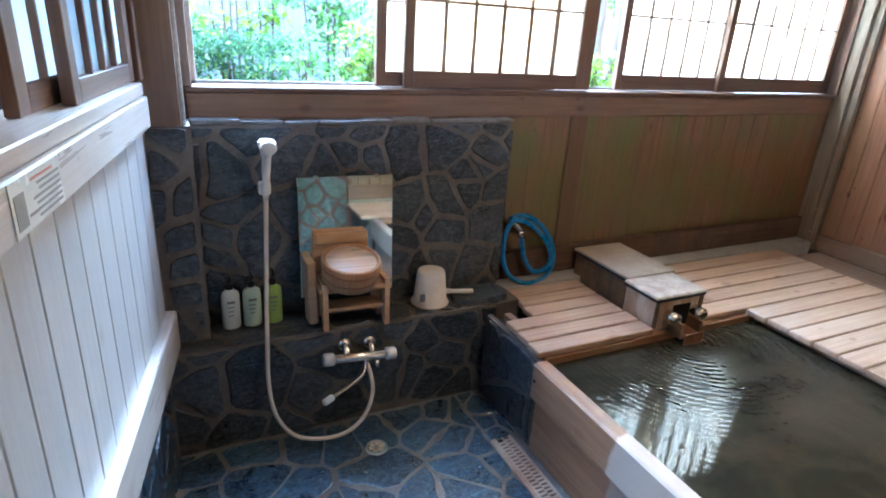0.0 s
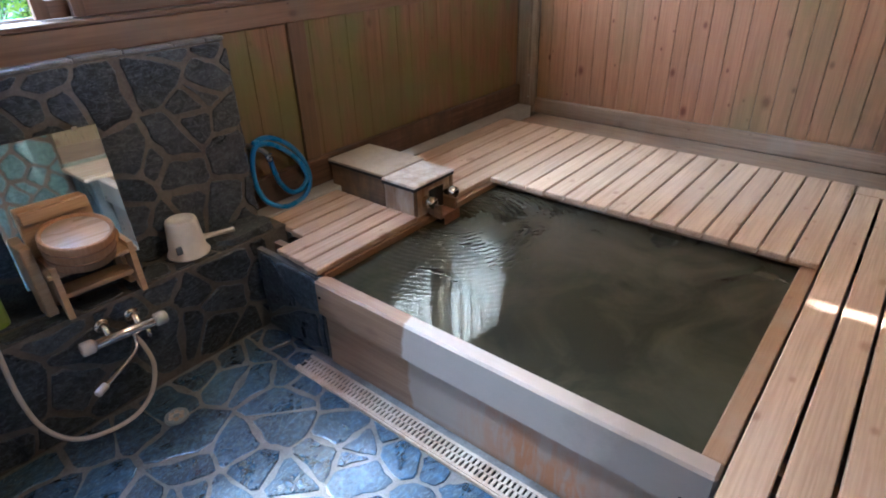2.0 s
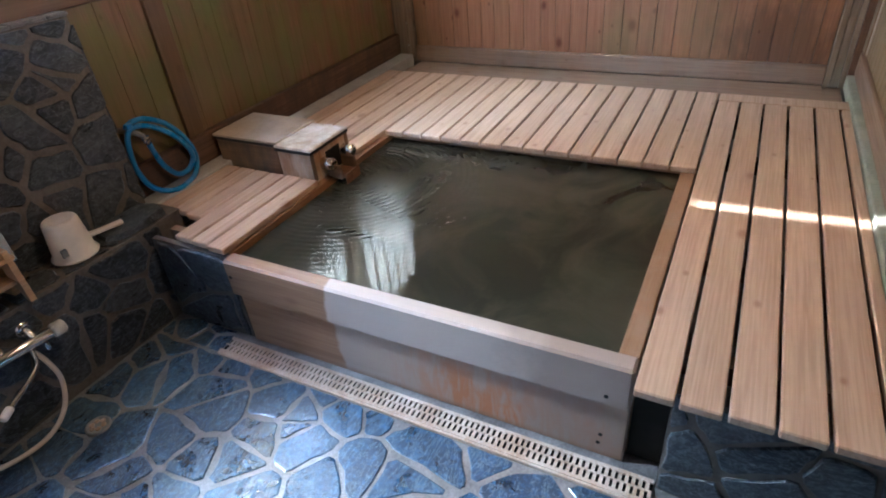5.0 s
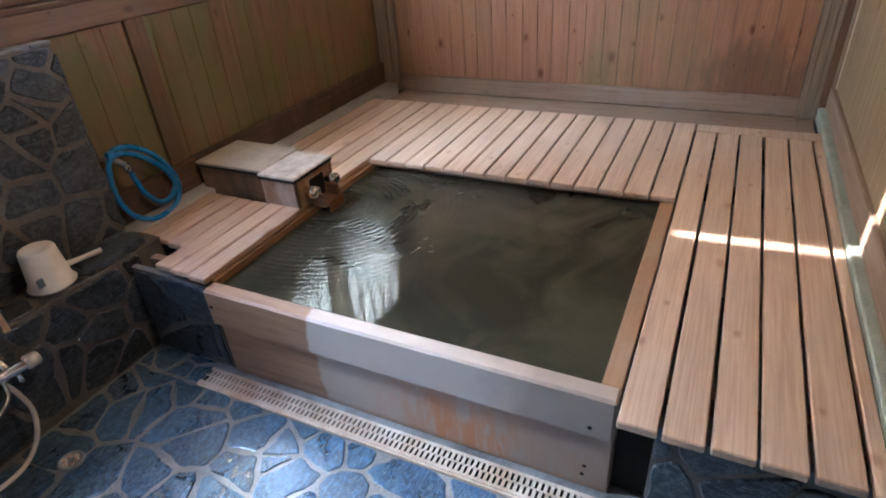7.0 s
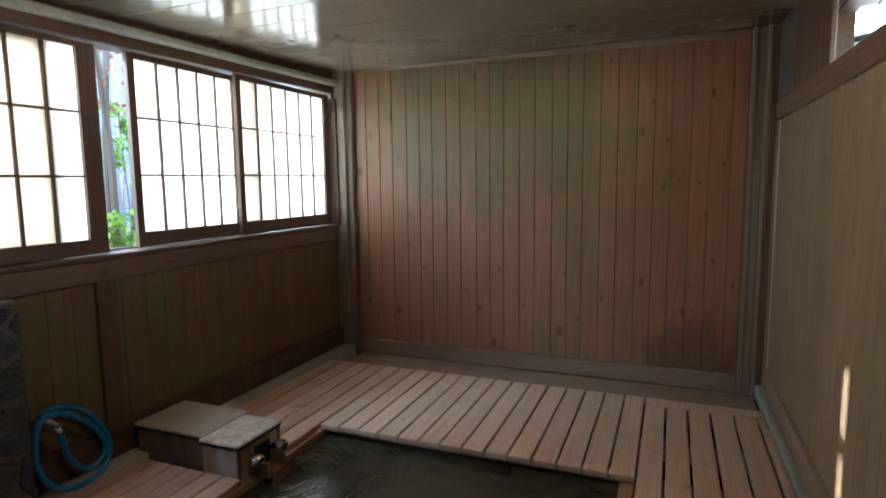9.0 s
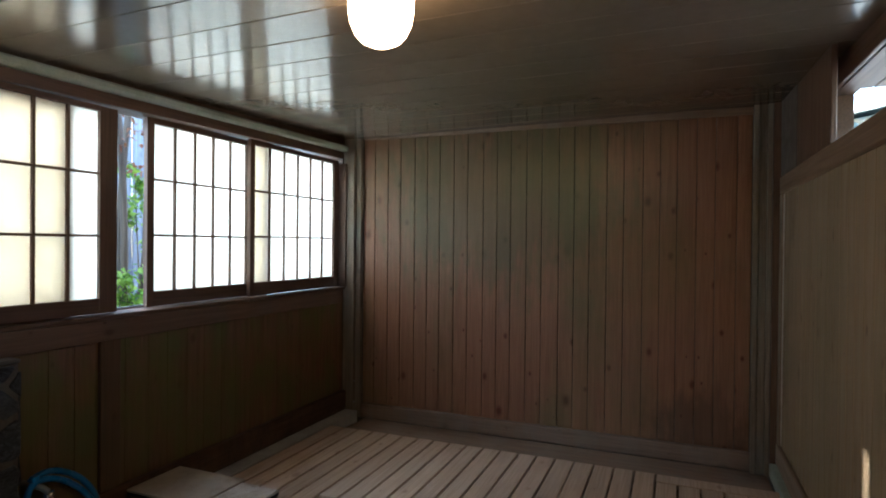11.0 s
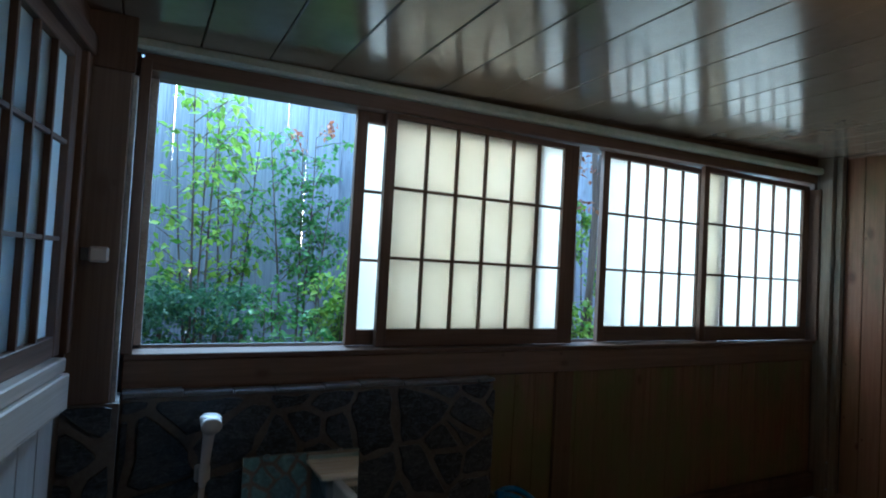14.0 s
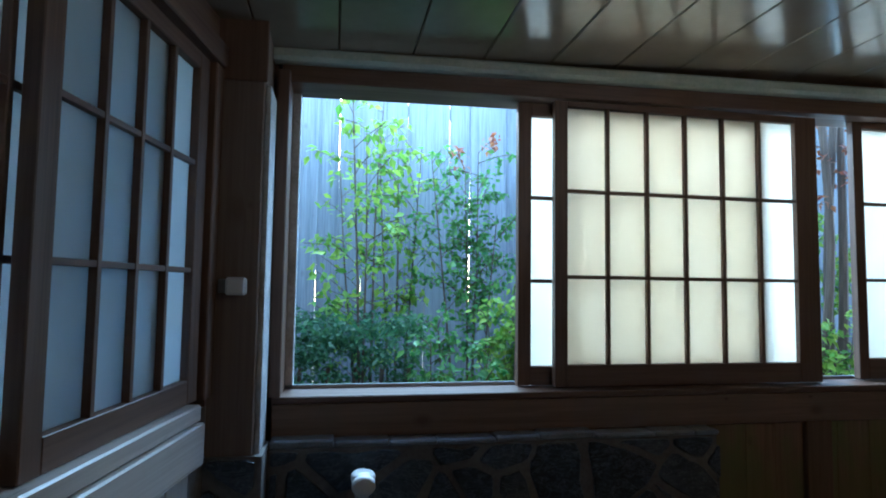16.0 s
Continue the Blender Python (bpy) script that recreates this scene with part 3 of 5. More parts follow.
# the wall steps back above the board panel, where the vent opens
VENT_X0, VENT_X1, VENT_Z0, VENT_Z1 = 1.20, 3.26, 2.15, 2.44
VENT_Y = -0.80
bm = block(-0.55, BACK_X + 0.13, VENT_Y - 0.08, RIGHT_Y - 0.02, 0, VENT_Z0 - 0.012)
block(-0.55, VENT_X0, VENT_Y - 0.08, VENT_Y, VENT_Z0 - 0.012, 2.625, bm=bm)
block(VENT_X1, BACK_X + 0.13, VENT_Y - 0.08, VENT_Y, VENT_Z0 - 0.012, 2.625, bm=bm)
block(VENT_X0, VENT_X1, VENT_Y - 0.08, VENT_Y, VENT_Z1, 2.625, bm=bm)
south = structure("wall_south", bm, FRAME_X, "timber wall of yellowish boards with a high open vent", "wall")
# entrance-side wall with its opening
west = structure("wall_west", block(-0.25, 2.85, -0.14, -0.02, 0, 1.42), MORTAR, "slightly skewed wall of bleached boards below sliding sashes", "wall")
west.matrix_world = LEFT
bm = block(-0.25, -0.145, -0.14, -0.02, 1.42, 2.62)
block(1.75, 2.85, -0.14, -0.02, 1.42, 2.62, bm=bm)
block(-0.145, 1.75, -0.14, -0.02, 2.332, 2.62, bm=bm)
structure("wall_west_upper", bm, FRAME_X, "dark timber round the sliding sashes", "wall").matrix_world = LEFT

# ceiling: enamelled boards with fine joints, and the roof over it
bm = bmesh.new()
x = -0.55
while x < 4.13:
    x1 = min(x + 0.222, 4.13)
    b = block(x + 0.0015, x1 - 0.0015, -0.84, 2.27, 0, 0.02, 0.003)
    tmp = bpy.data.meshes.new("tmp")
    b.to_mesh(tmp)
    b.free()
    tmp.transform(CEILING_TILT)
    bm.from_mesh(tmp)
    bpy.data.meshes.remove(tmp)
    x = x1
structure("ceiling", bm, CEILING, "glossy cream enamelled board ceiling with fine joints", "ceiling")
structure("roof", block(-0.7, 4.3, -0.90, 2.42, 2.63, 2.75), FRAME_X, "plain roof deck over the bath room", "roof")

# ---- window wall dressing ----
x = STONE_END - 0.1
i = 0
while x < 3.93:
    w = (0.118, 0.131, 0.112, 0.125)[i % 4]
    x1 = min(x + w, 3.94)
    board("plank", x, x1 - 0.001, WALL_Y, WALL_Y + 0.02, 0.60, 1.30, GREEN_BOARD, north, 0.0015)
    x, i = x1, i + 1
structure("trim_stud", block(1.915, 2.015, WALL_Y - 0.022, WALL_Y - 0.001, 0.60, 1.29, 0.003), wood("stud_cedar", (0.19, 0.092, 0.05), (0.11, 0.054, 0.028), (0.09, 0.08, 0.04), 2), "reddish upright cedar stud on the board wall", "trim")
structure("baseboard_north", block(STONE_END + 0.01, 3.93, WALL_Y - 0.045, WALL_Y - 0.001, 0.465, 0.610, 0.006), wood("dark_baseboard", (0.16, 0.085, 0.05), (0.07, 0.036, 0.022), (0.045, 0.03, 0.024), 0, 0.6, 0.9, 0.8, 3.0), "damp dark cedar baseboard with knots", "baseboard")
structure("ledge_north", block(1.50, 3.94, 2.108, WALL_Y - 0.002, 0.30, 0.463, 0.005), CONCRETE, "grey concrete strip between deck and wall", "ledge")
structure("rail_north", block(0.175, 3.93, WALL_Y - 0.014, WALL_Y + 0.024, 1.285, 1.385, 0.004), wood("rail_cedar", (0.22, 0.118, 0.066), (0.13, 0.066, 0.036), (0.14, 0.095, 0.06), 0, 0.55, 0.9, 0.5, 2.0), "knotty cedar rail under the window sill", "trim")
structure("window_sill", block(0.175, 3.945, WALL_Y - 0.022, 2.40, 1.386, SILL, 0.003), FRAME_X, "brown timber window sill with sliding tracks", "sill")
structure("window_track", block(0.2, 3.94, 2.36, 2.372, SILL, SILL + 0.012, 0.001), STEEL, "metal sash track on the sill", "track")
bm = block(0.175, 3.945, WALL_Y + 0.004, 2.40, 2.324, 2.414, 0.003)
bm.transform(HEAD_TILT)
structure("window_head", bm, FRAME_X, "dark brown window head beam", "trim")
structure("window_jamb", block(0.166, 0.2, WALL_Y - 0.03, 2.40, SILL, HEAD, 0.003), FRAME_Z, "brown window jamb", "trim")
structure("window_jamb", block(3.93, 3.963, WALL_Y - 0.03, 2.40, SILL, HEAD, 0.003), FRAME_Z, "brown window jamb", "trim")
structure("window_post", block(2.03, 2.065, 2.35, 2.40, SILL, HEAD, 0.003), WHITE_PAINT, "pale outer post between the two windows", "trim")
structure("window_outer_jamb", block(0.2, 0.225, 2.36, 2.40, SILL, HEAD, 0.002), WHITE_PAINT, "white painted outer window jamb", "trim")
bm = block(0.0, 4.0, WALL_Y - 0.04, WALL_Y + 0.02, 0.0, 0.042, 0.010)
cove = structure("trim_cove", bm, COVE, "pale green-white cove strip along the ceiling edge", "trim")
cove.matrix_world = Matrix.Translation((0, 0, -0.045)) @ CEILING_TILT


def sash(label, x0, x1, y, z0, z1, columns, at=None, stile=0.045, last=None, low=0.075, high=0.04, bars=(0.335, 0.668), group="sliding window sashes", room=-1, glass=FROSTED):
    """A sliding lattice sash: stiles, rails, glazing bars and one frosted pane to each cell."""
    e = thing("sliding_sash", label, "window sash", group)
    e.matrix_world = at or Matrix.Identity(4)
    d = 0.014
    last = last or stile
    part("stile", block(x0, x0 + stile, y - d, y + d, z0, z1, 0.002), FRAME_Z, e)
    part("stile", block(x1 - last, x1, y - d, y + d, z0, z1, 0.002), FRAME_Z, e)
    part("bottom_rail", block(x0 + stile, x1 - last, y - d, y + d, z0, z0 + low, 0.002), FRAME_X, e)
    part("top_rail", block(x0 + stile, x1 - last, y - d, y + d, z1 - high, z1, 0.002), FRAME_X, e)
    gx0, gx1, gz0, gz1 = x0 + stile, x1 - last, z0 + low, z1 - high
    w = (gx1 - gx0) / columns
    zs = [gz0] + [gz0 + b * (gz1 - gz0) for b in bars] + [gz1]
    for i in range(1, columns):
        part("glazing_bar", block(gx0 + i * w - 0.006, gx0 + i * w + 0.006, *sorted((y + room * 0.012, y - room * 0.004)), gz0, gz1, 0.001), FRAME_Z, e)
    for z in zs[1:-1]:
        part("cross_bar", block(gx0, gx1, *sorted((y + room * 0.010, y - room * 0.003)), z - 0.006, z + 0.006, 0.001), FRAME_X, e)
    for i in range(columns):
        for a, b in zip(zs, zs[1:]):
            part("pane", block(gx0 + i * w + 0.0005, gx0 + (i + 1) * w - 0.0005, *sorted((y - room * 0.005, y - room * 0.009)), a + 0.0005, b - 0.0005), glass, e)
    return e


sash("brown lattice sliding sash with bright frosted panes, half hidden", 0.930, 1.835, 2.335, SILL + 0.004, HEAD - 0.004, 6, low=0.06, high=0.05)
sash("brown lattice sliding sash with cream frosted panes", 1.042, 2.035, 2.295, SILL + 0.004, HEAD - 0.002, 6, stile=0.044, last=0.088, low=0.068, high=0.025)
sash("brown lattice sliding sash standing slightly open", 2.232, 3.13, 2.335, SILL + 0.004, HEAD + 0.016, 6, stile=0.042, low=0.075, high=0.03)
sash("brown lattice sliding sash beside the corner post", 2.936, 3.925, 2.295, SILL + 0.004, HEAD + 0.022, 6, stile=0.042, last=0.062, low=0.08, high=0.03)

# corner posts
post = thing("corner_post", "broad brown timber corner post with a peeling white edge", "post", kind="structure")
part("post_core", block(-0.12, 0.152, 2.06, 2.274, 1.29, 2.62, 0.004), wood("post_timber", (0.21, 0.14, 0.10), (0.15, 0.095, 0.065), None, 2, 0.6, 0.3), post)
part("white_strip", block(0.1525, 0.166, 2.075, 2.21, 1.29, 2.25, 0.002), WHITE_PAINT, post, "peeling white painted edge strip")
part("sheath", block(-0.125, 0.158, 2.05, 2.059, 2.25, 2.62, 0.003), FRAME_Z, post)
ep = thing("corner_post", "weathered grey timber post in the corner of the deck", "post", kind="structure")
part("post_core", block(3.945, 4.015, 2.155, 2.249, 0.40, 2.60, 0.004), GREY_WOOD_Z, ep)
part("post_strip", block(3.975, 4.017, 2.115, 2.153, 0.40, 2.60, 0.004), GREY_WOOD_Z, ep)
part("bolt", turned([(0.006, 0), (0.006, 0.006), (0.003, 0.008)], 10, m=pose(3.96, 2.155, 0.52, 90)), STEEL, ep)
part("bolt", turned([(0.006, 0), (0.006, 0.006), (0.003, 0.008)], 10, m=pose(3.96, 2.155, 0.68, 90)), STEEL, ep)
sp = thing("corner_post", "weathered grey timber post with a pale edge", "post", kind="structure")
part("post_strip", block(3.980, 4.017, -0.586, -0.557, 0.39, 2.60, 0.004), GREY_WOOD_Z, sp)
part("post_core", block(3.992, 4.017, -0.629, -0.588, 0.39, 2.60, 0.004), GREY_WOOD_Z, sp)
part("post_edge", block(3.968, 4.017, -0.655, -0.631, 0.39, 2.60, 0.004), GREY_WOOD_Z, sp)
part("post_return", block(3.957, 4.017, -0.698, -0.657, 0.39, 2.60, 0.004), FRAME_Z, sp)

# end wall boards
y, i = 2.113, 0
while y > -0.55:
    w = (0.100, 0.112, 0.106, 0.118, 0.102)[i % 5]
    y1 = max(y - w, -0.556)
    board("plank", BACK_X, BACK_X + 0.017, y1 + 0.0025, y, 0.50, 2.58, WALL_BOARD, back)
    y, i = y1, i + 1
structure("baseboard_east", block(BACK_X - 0.035, BACK_X - 0.001, -0.555, 2.11, 0.400, 0.510, 0.006), GREY_WOOD_Y, "weathered grey baseboard along the end wall", "baseboard")
structure("trim_east", block(BACK_X - 0.012, BACK_X - 0.001, -0.555, 2.11, 2.535, 2.58, 0.003), GREY_WOOD_Y, "thin trim under the ceiling", "trim")
structure("ledge_east", block(3.585, 3.80, -0.644, 2.07, 0.30, 0.408, 0.008), GREY_WOOD_Y, "worn grey timber ledge behind the deck", "ledge")
structure("ledge_east", block(3.801, 3.954, -0.644, -0.5555, 0.30, 0.400, 0.004), GREY_WOOD_Y, "short grey timber ledge by the corner post", "ledge")
structure("ledge_east", block(3.801, 3.9845, -0.555, 2.07, 0.30, 0.400, 0.004), GREY_WOOD_Y, "worn grey timber ledge behind the deck", "ledge")

# right wall: panel of boards in a frame
x, i = 1.28, 0
while x < 3.85:
    x1 = min(x + (0.095, 0.104, 0.099)[i % 3], 3.86)
    board("plank", x, x1 - 0.0025, RIGHT_Y - 0.019, RIGHT_Y - 0.004, 0.60, 2.05, RIGHT_BOARD, south)
    x, i = x1, i + 1
structure("trim_south_top", block(0.2, 3.955, RIGHT_Y - 0.019, RIGHT_Y + 0.012, 2.048, VENT_Z0, 0.008), wood("vent_rail", (0.26, 0.16, 0.10), (0.17, 0.10, 0.06), None, 0, 0.5, 0.5), "brown timber rail below the high vent", "trim")
structure("trim_south_side", block(3.866, 3.955, RIGHT_Y - 0.019, RIGHT_Y + 0.010, 0.607, 2.046, 0.006), wood("panel_side", (0.26, 0.18, 0.12), (0.17, 0.11, 0.07), None, 2, 0.5, 0.3), "brown upright timber beside the board panel", "trim")
structure("trim_south_bead", block(3.855, 3.8645, RIGHT_Y - 0.003, RIGHT_Y + 0.004, 0.61, 2.044, 0.002), PALE_X, "thin pale bead round the board panel", "trim")
structure("trim_south_bottom", block(1.27, 3.955, RIGHT_Y - 0.019, RIGHT_Y + 0.014, 0.478, 0.605, 0.006), wood("panel_sill", (0.30, 0.20, 0.14), (0.2, 0.125, 0.085), None, 0, 0.5, 0.3), "brown timber rail below the board panel", "trim")
structure("baseboard_south", block(1.27, 3.955, RIGHT_Y - 0.018, RIGHT_Y + 0.046, 0.40, 0.476, 0.005), plaster("greenish_base", (0.22, 0.25, 0.20), (0.40, 0.42, 0.36), 6.0, 0.5), "pale green-grey base strip beside the deck", "baseboard")
structure("trim_vent_side", block(2.815, 3.50, RIGHT_Y - 0.0195, RIGHT_Y + 0.003, VENT_Z0 + 0.002, 2.62, 0.004), FRAME_Z, "dark timber jamb beside the vent", "trim")
structure("trim_vent_head", block(VENT_X0, VENT_X1, VENT_Y + 0.002, VENT_Y + 0.024, VENT_Z1 + 0.002, 2.62, 0.004), FRAME_X, "dark timber head over the vent", "trim")
structure("trim_vent_plate", block(3.502, 3.955, RIGHT_Y - 0.0195, RIGHT_Y + 0.006, VENT_Z0 + 0.002, 2.62, 0.003), plain("galvanised", (0.13, 0.115, 0.105), 0.5, 0.2), "dull grey sheet metal beside the corner post", "trim")
# seen through the vent: eave and a far house
bm = bmesh.new()
for k in range(13):
    block(0.7, 3.42, -0.935 - 0.055 * k, -0.885 - 0.055 * k, 2.50, 2.52, 0.003, bm=bm)
block(0.7, 3.42, -1.65, -0.885, 2.522, 2.545, bm=bm)
structure("eave", bm, FRAME_X, "brown boarded eave outside the vent", "eave")
HOUSE = Matrix.Translation((8.2, -1.83, 0)) @ Matrix.Rotation(math.atan2(-0.581, -0.814), 4, "Z")
house = thing("house", "pale house with a blue-grey roof and white gutter beyond the vent", "house", at=HOUSE)
part("wall", block(-6, 9, 0.35, 7.2, -0.2, 3.3), PLASTER_OUT, house)
bm = bmesh.new()
tri = [bm.verts.new(c) for c in ((-6.4, 0.0, 3.36), (9.4, 0.0, 3.36), (9.4, 3.7, 3.95), (-6.4, 3.7, 3.95), (-6.4, 7.6, 3.36), (9.4, 7.6, 3.36))]
for f in ((0, 1, 2, 3), (3, 2, 5, 4), (0, 3, 4), (1, 5, 2), (0, 4, 5, 1)):
    bm.faces.new([tri[k] for k in f])
part("roof", bm, ROOF_BLUE, house)
part("gutter", block(-6.4, 9.4, -0.10, -0.005, 3.27, 3.355, 0.02), plain("far_gutter", (0.55, 0.66, 0.70), 0.4), house, "pale blue-grey gutter")
smooth(part("downpipe", tube(((0.12, -0.05, 3.27), (0.12, 0.1, 3.15), (0.12, 0.28, 3.05), (0.12, 0.28, 1.5), (0.12, 0.28, -0.1)), 0.04, 10, 4), plain("far_pipe", (0.16, 0.25, 0.28), 0.4), house, "grey downpipe"))

# beyond the entrance side: unseen roof and walls added to dim the sashes
structure("passage_roof", block(-2.2, -0.02, -1.6, 2.2, 2.66, 2.74), GREY_WOOD_Y, "plain roof added out of view to shade the entrance-side sashes", "roof")
structure("passage_wall", block(-2.2, -2.08, -1.6, 2.2, -0.14, 2.62), GREY_WOOD_Z, "plain timber wall added out of view to shade the entrance-side sashes", "wall")

structure("passage_end", block(-2.07, -0.86, 2.1, 2.2, -0.14, 2.65), GREY_WOOD_Z, "plain timber end wall added out of view to shade the entrance-side sashes", "wall")
structure("passage_end", block(-2.07, -0.42, -1.6, -1.5, -0.14, 2.65), GREY_WOOD_Z, "plain timber end wall added out of view to shade the entrance-side sashes", "wall")

# ---- entrance-side wall dressing ----
x, i = -0.02, 0
while x < 2.8:
    x1 = x + (0.112, 0.121, 0.116)[i % 3]
    ob = board("plank", x, x1 - 0.003, -0.018, 0.0, 0.66, 1.31, LEFT_BOARD, west)
    x, i = x1, i + 1


def left(name, b, material, label, category):
    ob = structure(name, b, material, label, category)
    ob.matrix_world = LEFT
    return ob


left("rail_west", block(-0.05, 2.82, -0.018, 0.022, 1.31, 1.405, 0.004), PALE_X, "pale bleached timber rail under the sashes", "trim")
left("sill_west", block(-0.05, 2.82, -0.14, 0.012, 1.407, 1.445, 0.004), PALE_X, "pale timber sill of the sliding sashes", "sill")
left("baseboard_west", block(-0.06, 2.82, -0.018, 0.03, 0.50, 0.658, 0.006), PALE_X, "pale bleached baseboard over the stone plinth", "baseboard")
left("head_west", block(-0.14, 1.80, -0.14, 0.01, 2.273, 2.33, 0.004), FRAME_X, "brown timber head over the sashes", "trim")
left("jamb_west", block(-0.142, -0.093, -0.10, 0.0, 1.446, 2.272, 0.003), FRAME_Z, "brown timber jamb", "trim")
sash("brown lattice sash over the boards, frosted panes tinted for shaded skylight", -0.090, 0.502, -0.03, 1.446, 2.272, 4, at=LEFT, stile=0.055, last=0.047, low=0.055, high=0.04, bars=(0.345, 0.69), group="entrance-side sashes", room=1, glass=FROSTED_SHADE)
sash("brown lattice sash, half hidden, frosted panes tinted for shaded skylight", 0.060, 0.680, -0.075, 1.446, 2.272, 4, at=LEFT, stile=0.060, low=0.055, high=0.04, bars=(0.345, 0.69), group="entrance-side sashes", room=1, glass=FROSTED_SHADE)
blind = thing("bamboo_blind", "split bamboo blind hanging outside the window", "blind", at=LEFT)
z = 1.46
while z < 2.24:
    board("slat", 0.665, 1.74, -0.112, -0.107, z, z + 0.0046, BAMBOO, blind, 0.0)
    z += 0.0071
part("cord", block(0.95, 0.953, -0.106, -0.104, 1.45, 2.24), BAMBOO, blind)
part("cord", block(1.3, 1.303, -0.106, -0.104, 1.45, 2.24), BAMBOO, blind)
part("top_rod", turned([(0.008, 0.72), (0.008, 1.74)], 8, m=Matrix.Translation((0, -0.11, 2.25)) @ pose(0, 0, 0, 0, 90, 0)), BAMBOO, blind)

# ---- bath tub and water ----
TX0, TX1, TY0, TY1 = 1.335, 2.70, -0.04, 1.515
RIM_Y = 1.585
tub = thing("bath_tub", "sunken square cedar bath tub with a wet stained front", "bath tub")
bm = block(TX0 + 0.026, TX0 + 0.062, TY0 + 0.004, TY1 - 0.004, 0.0, 0.258, 0.004)
part("lower_front_plank", bm, TUB_FRONT_LOW, tub, "lower front plank, half bleached and half rust-stained")
part("upper_front_plank", block(TX0 - 0.004, TX0 + 0.065, TY0, TY1, 0.266, 0.434, 0.009), TUB_FRONT, tub, "upper front plank with a pale worn patch")
part("side_rim", block(TX0 + 0.066, TX1, TY0, TY0 + 0.06, 0.0, 0.425, 0.004), TUB_WOOD_X, tub)
part("side_rim", block(TX0 + 0.066, TX1, RIM_Y - 0.06, RIM_Y, 0.0, 0.425, 0.004), TUB_WOOD_X, tub)
part("back_rim", block(TX1 - 0.05, TX1 + 0.01, TY0 + 0.061, RIM_Y - 0.061, 0.0, 0.424, 0.004), TUB_WOOD, tub)
part("tub_floor", block(TX0 + 0.066, TX1 - 0.05, TY0 + 0.061, RIM_Y - 0.061, 0.0, 0.02), TUB_WOOD, tub)
# dowel plugs and peg holes in the front
for yy, zz in ((0.03, 0.31), (0.04, 0.10), (0.045, 0.06), (1.49, 0.36)):
    part("plug", turned([(0.007, 0), (0.007, 0.002), (0.004, 0.003)], 10, m=pose(TX0 + (-0.004 if zz > 0.264 else 0.026), yy, zz, 0, -90, 0)), DARK, tub)
bm = bmesh.new()
nx, ny = 170, 200
wx0, wx1, wy0, wy1, wz = TX0 + 0.06, TX1 - 0.045, TY0 + 0.055, RIM_Y - 0.055, 0.392
grid = []
for i in range(nx + 1):
    row = []
    for j in range(ny + 1):
        px, py = wx0 + (wx1 - wx0) * i / nx, wy0 + (wy1 - wy0) * j / ny
        d = math.hypot(px - 2.13, py - 1.42)
        near = math.exp(-d * 1.9)
        h = 0.00008 * near * math.sin(170 * d + 4 * noise.noise((px * 5, py * 5, 0))) + 0.00012 * near * noise.noise((px * 16, py * 34, 3))
        row.append(bm.verts.new((px, py, wz + h)))
    grid.append(row)
for i in range(nx):
    for j in range(ny):
        bm.faces.new((grid[i][j], grid[i + 1][j], grid[i + 1][j + 1], grid[i][j + 1]))
water = smooth(structure("water", bm, WATER, "murky olive hot-spring water rippled near the spout", "water"))

# ---- slatted deck ----
deck = thing("floor_deck", "pale pine slatted deck round the sunken tub", "deck", kind="structure")
P, W, T = 0.1134, 0.1045, 0.028


def slat(x0, x1, y1, width=W):
    ob = board("deck_board", x0, x1, y1 - width, y1, DECK_Z - T, DECK_Z, DECK, deck, 0.004)
    ob.rotation_euler.z = radians(RND.uniform(-0.12, 0.12))
    ob.location.x += RND.uniform(-0.003, 0.003)
    return ob


y = 2.1055
while y - W > -0.06:
    slat(2.325 if y - W > 1.50 else 2.597, 3.578, y)
    y -= P
y = -0.050
for k in range(6):
    slat(1.25, 3.455, y, 0.1010 if k < 5 else 0.036)
    y -= 0.1128
board("deck_end_board", 3.462, 3.578, -0.650, -0.050, DECK_Z - T, DECK_Z - 0.001, DECK, deck, 0.004)
y = 1.818
for k in range(3):
    slat(1.385 - 0.008 * k, 1.985, y, 0.088)
    y -= 0.0985
y = 2.106
for k in range(3):
    slat(1.556 - 0.012 * k, 1.985, y, 0.087)
    y -= 0.0965
# bearers that show in the gaps; two hold under-deck shade in near-black colour
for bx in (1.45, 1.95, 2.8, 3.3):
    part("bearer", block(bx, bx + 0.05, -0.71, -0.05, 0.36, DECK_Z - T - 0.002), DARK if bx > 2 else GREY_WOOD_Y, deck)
part("bearer", block(2.76, 2.81, -0.04, 2.05, 0.36, DECK_Z - T - 0.002), GREY_WOOD_Y, deck)
part("bearer", block(3.40, 3.45, -0.04, 2.05, 0.36, DECK_Z - T - 0.002), GREY_WOOD_Y, deck)
part("bearer", block(1.445, 1.48, 1.59, 1.93, 0.36, DECK_Z - T - 0.002), GREY_WOOD_Y, deck)
part("bearer", block(1.88, 1.93, 1.59, 2.06, 0.36, DECK_Z - T - 0.002), GREY_WOOD_Y, deck)

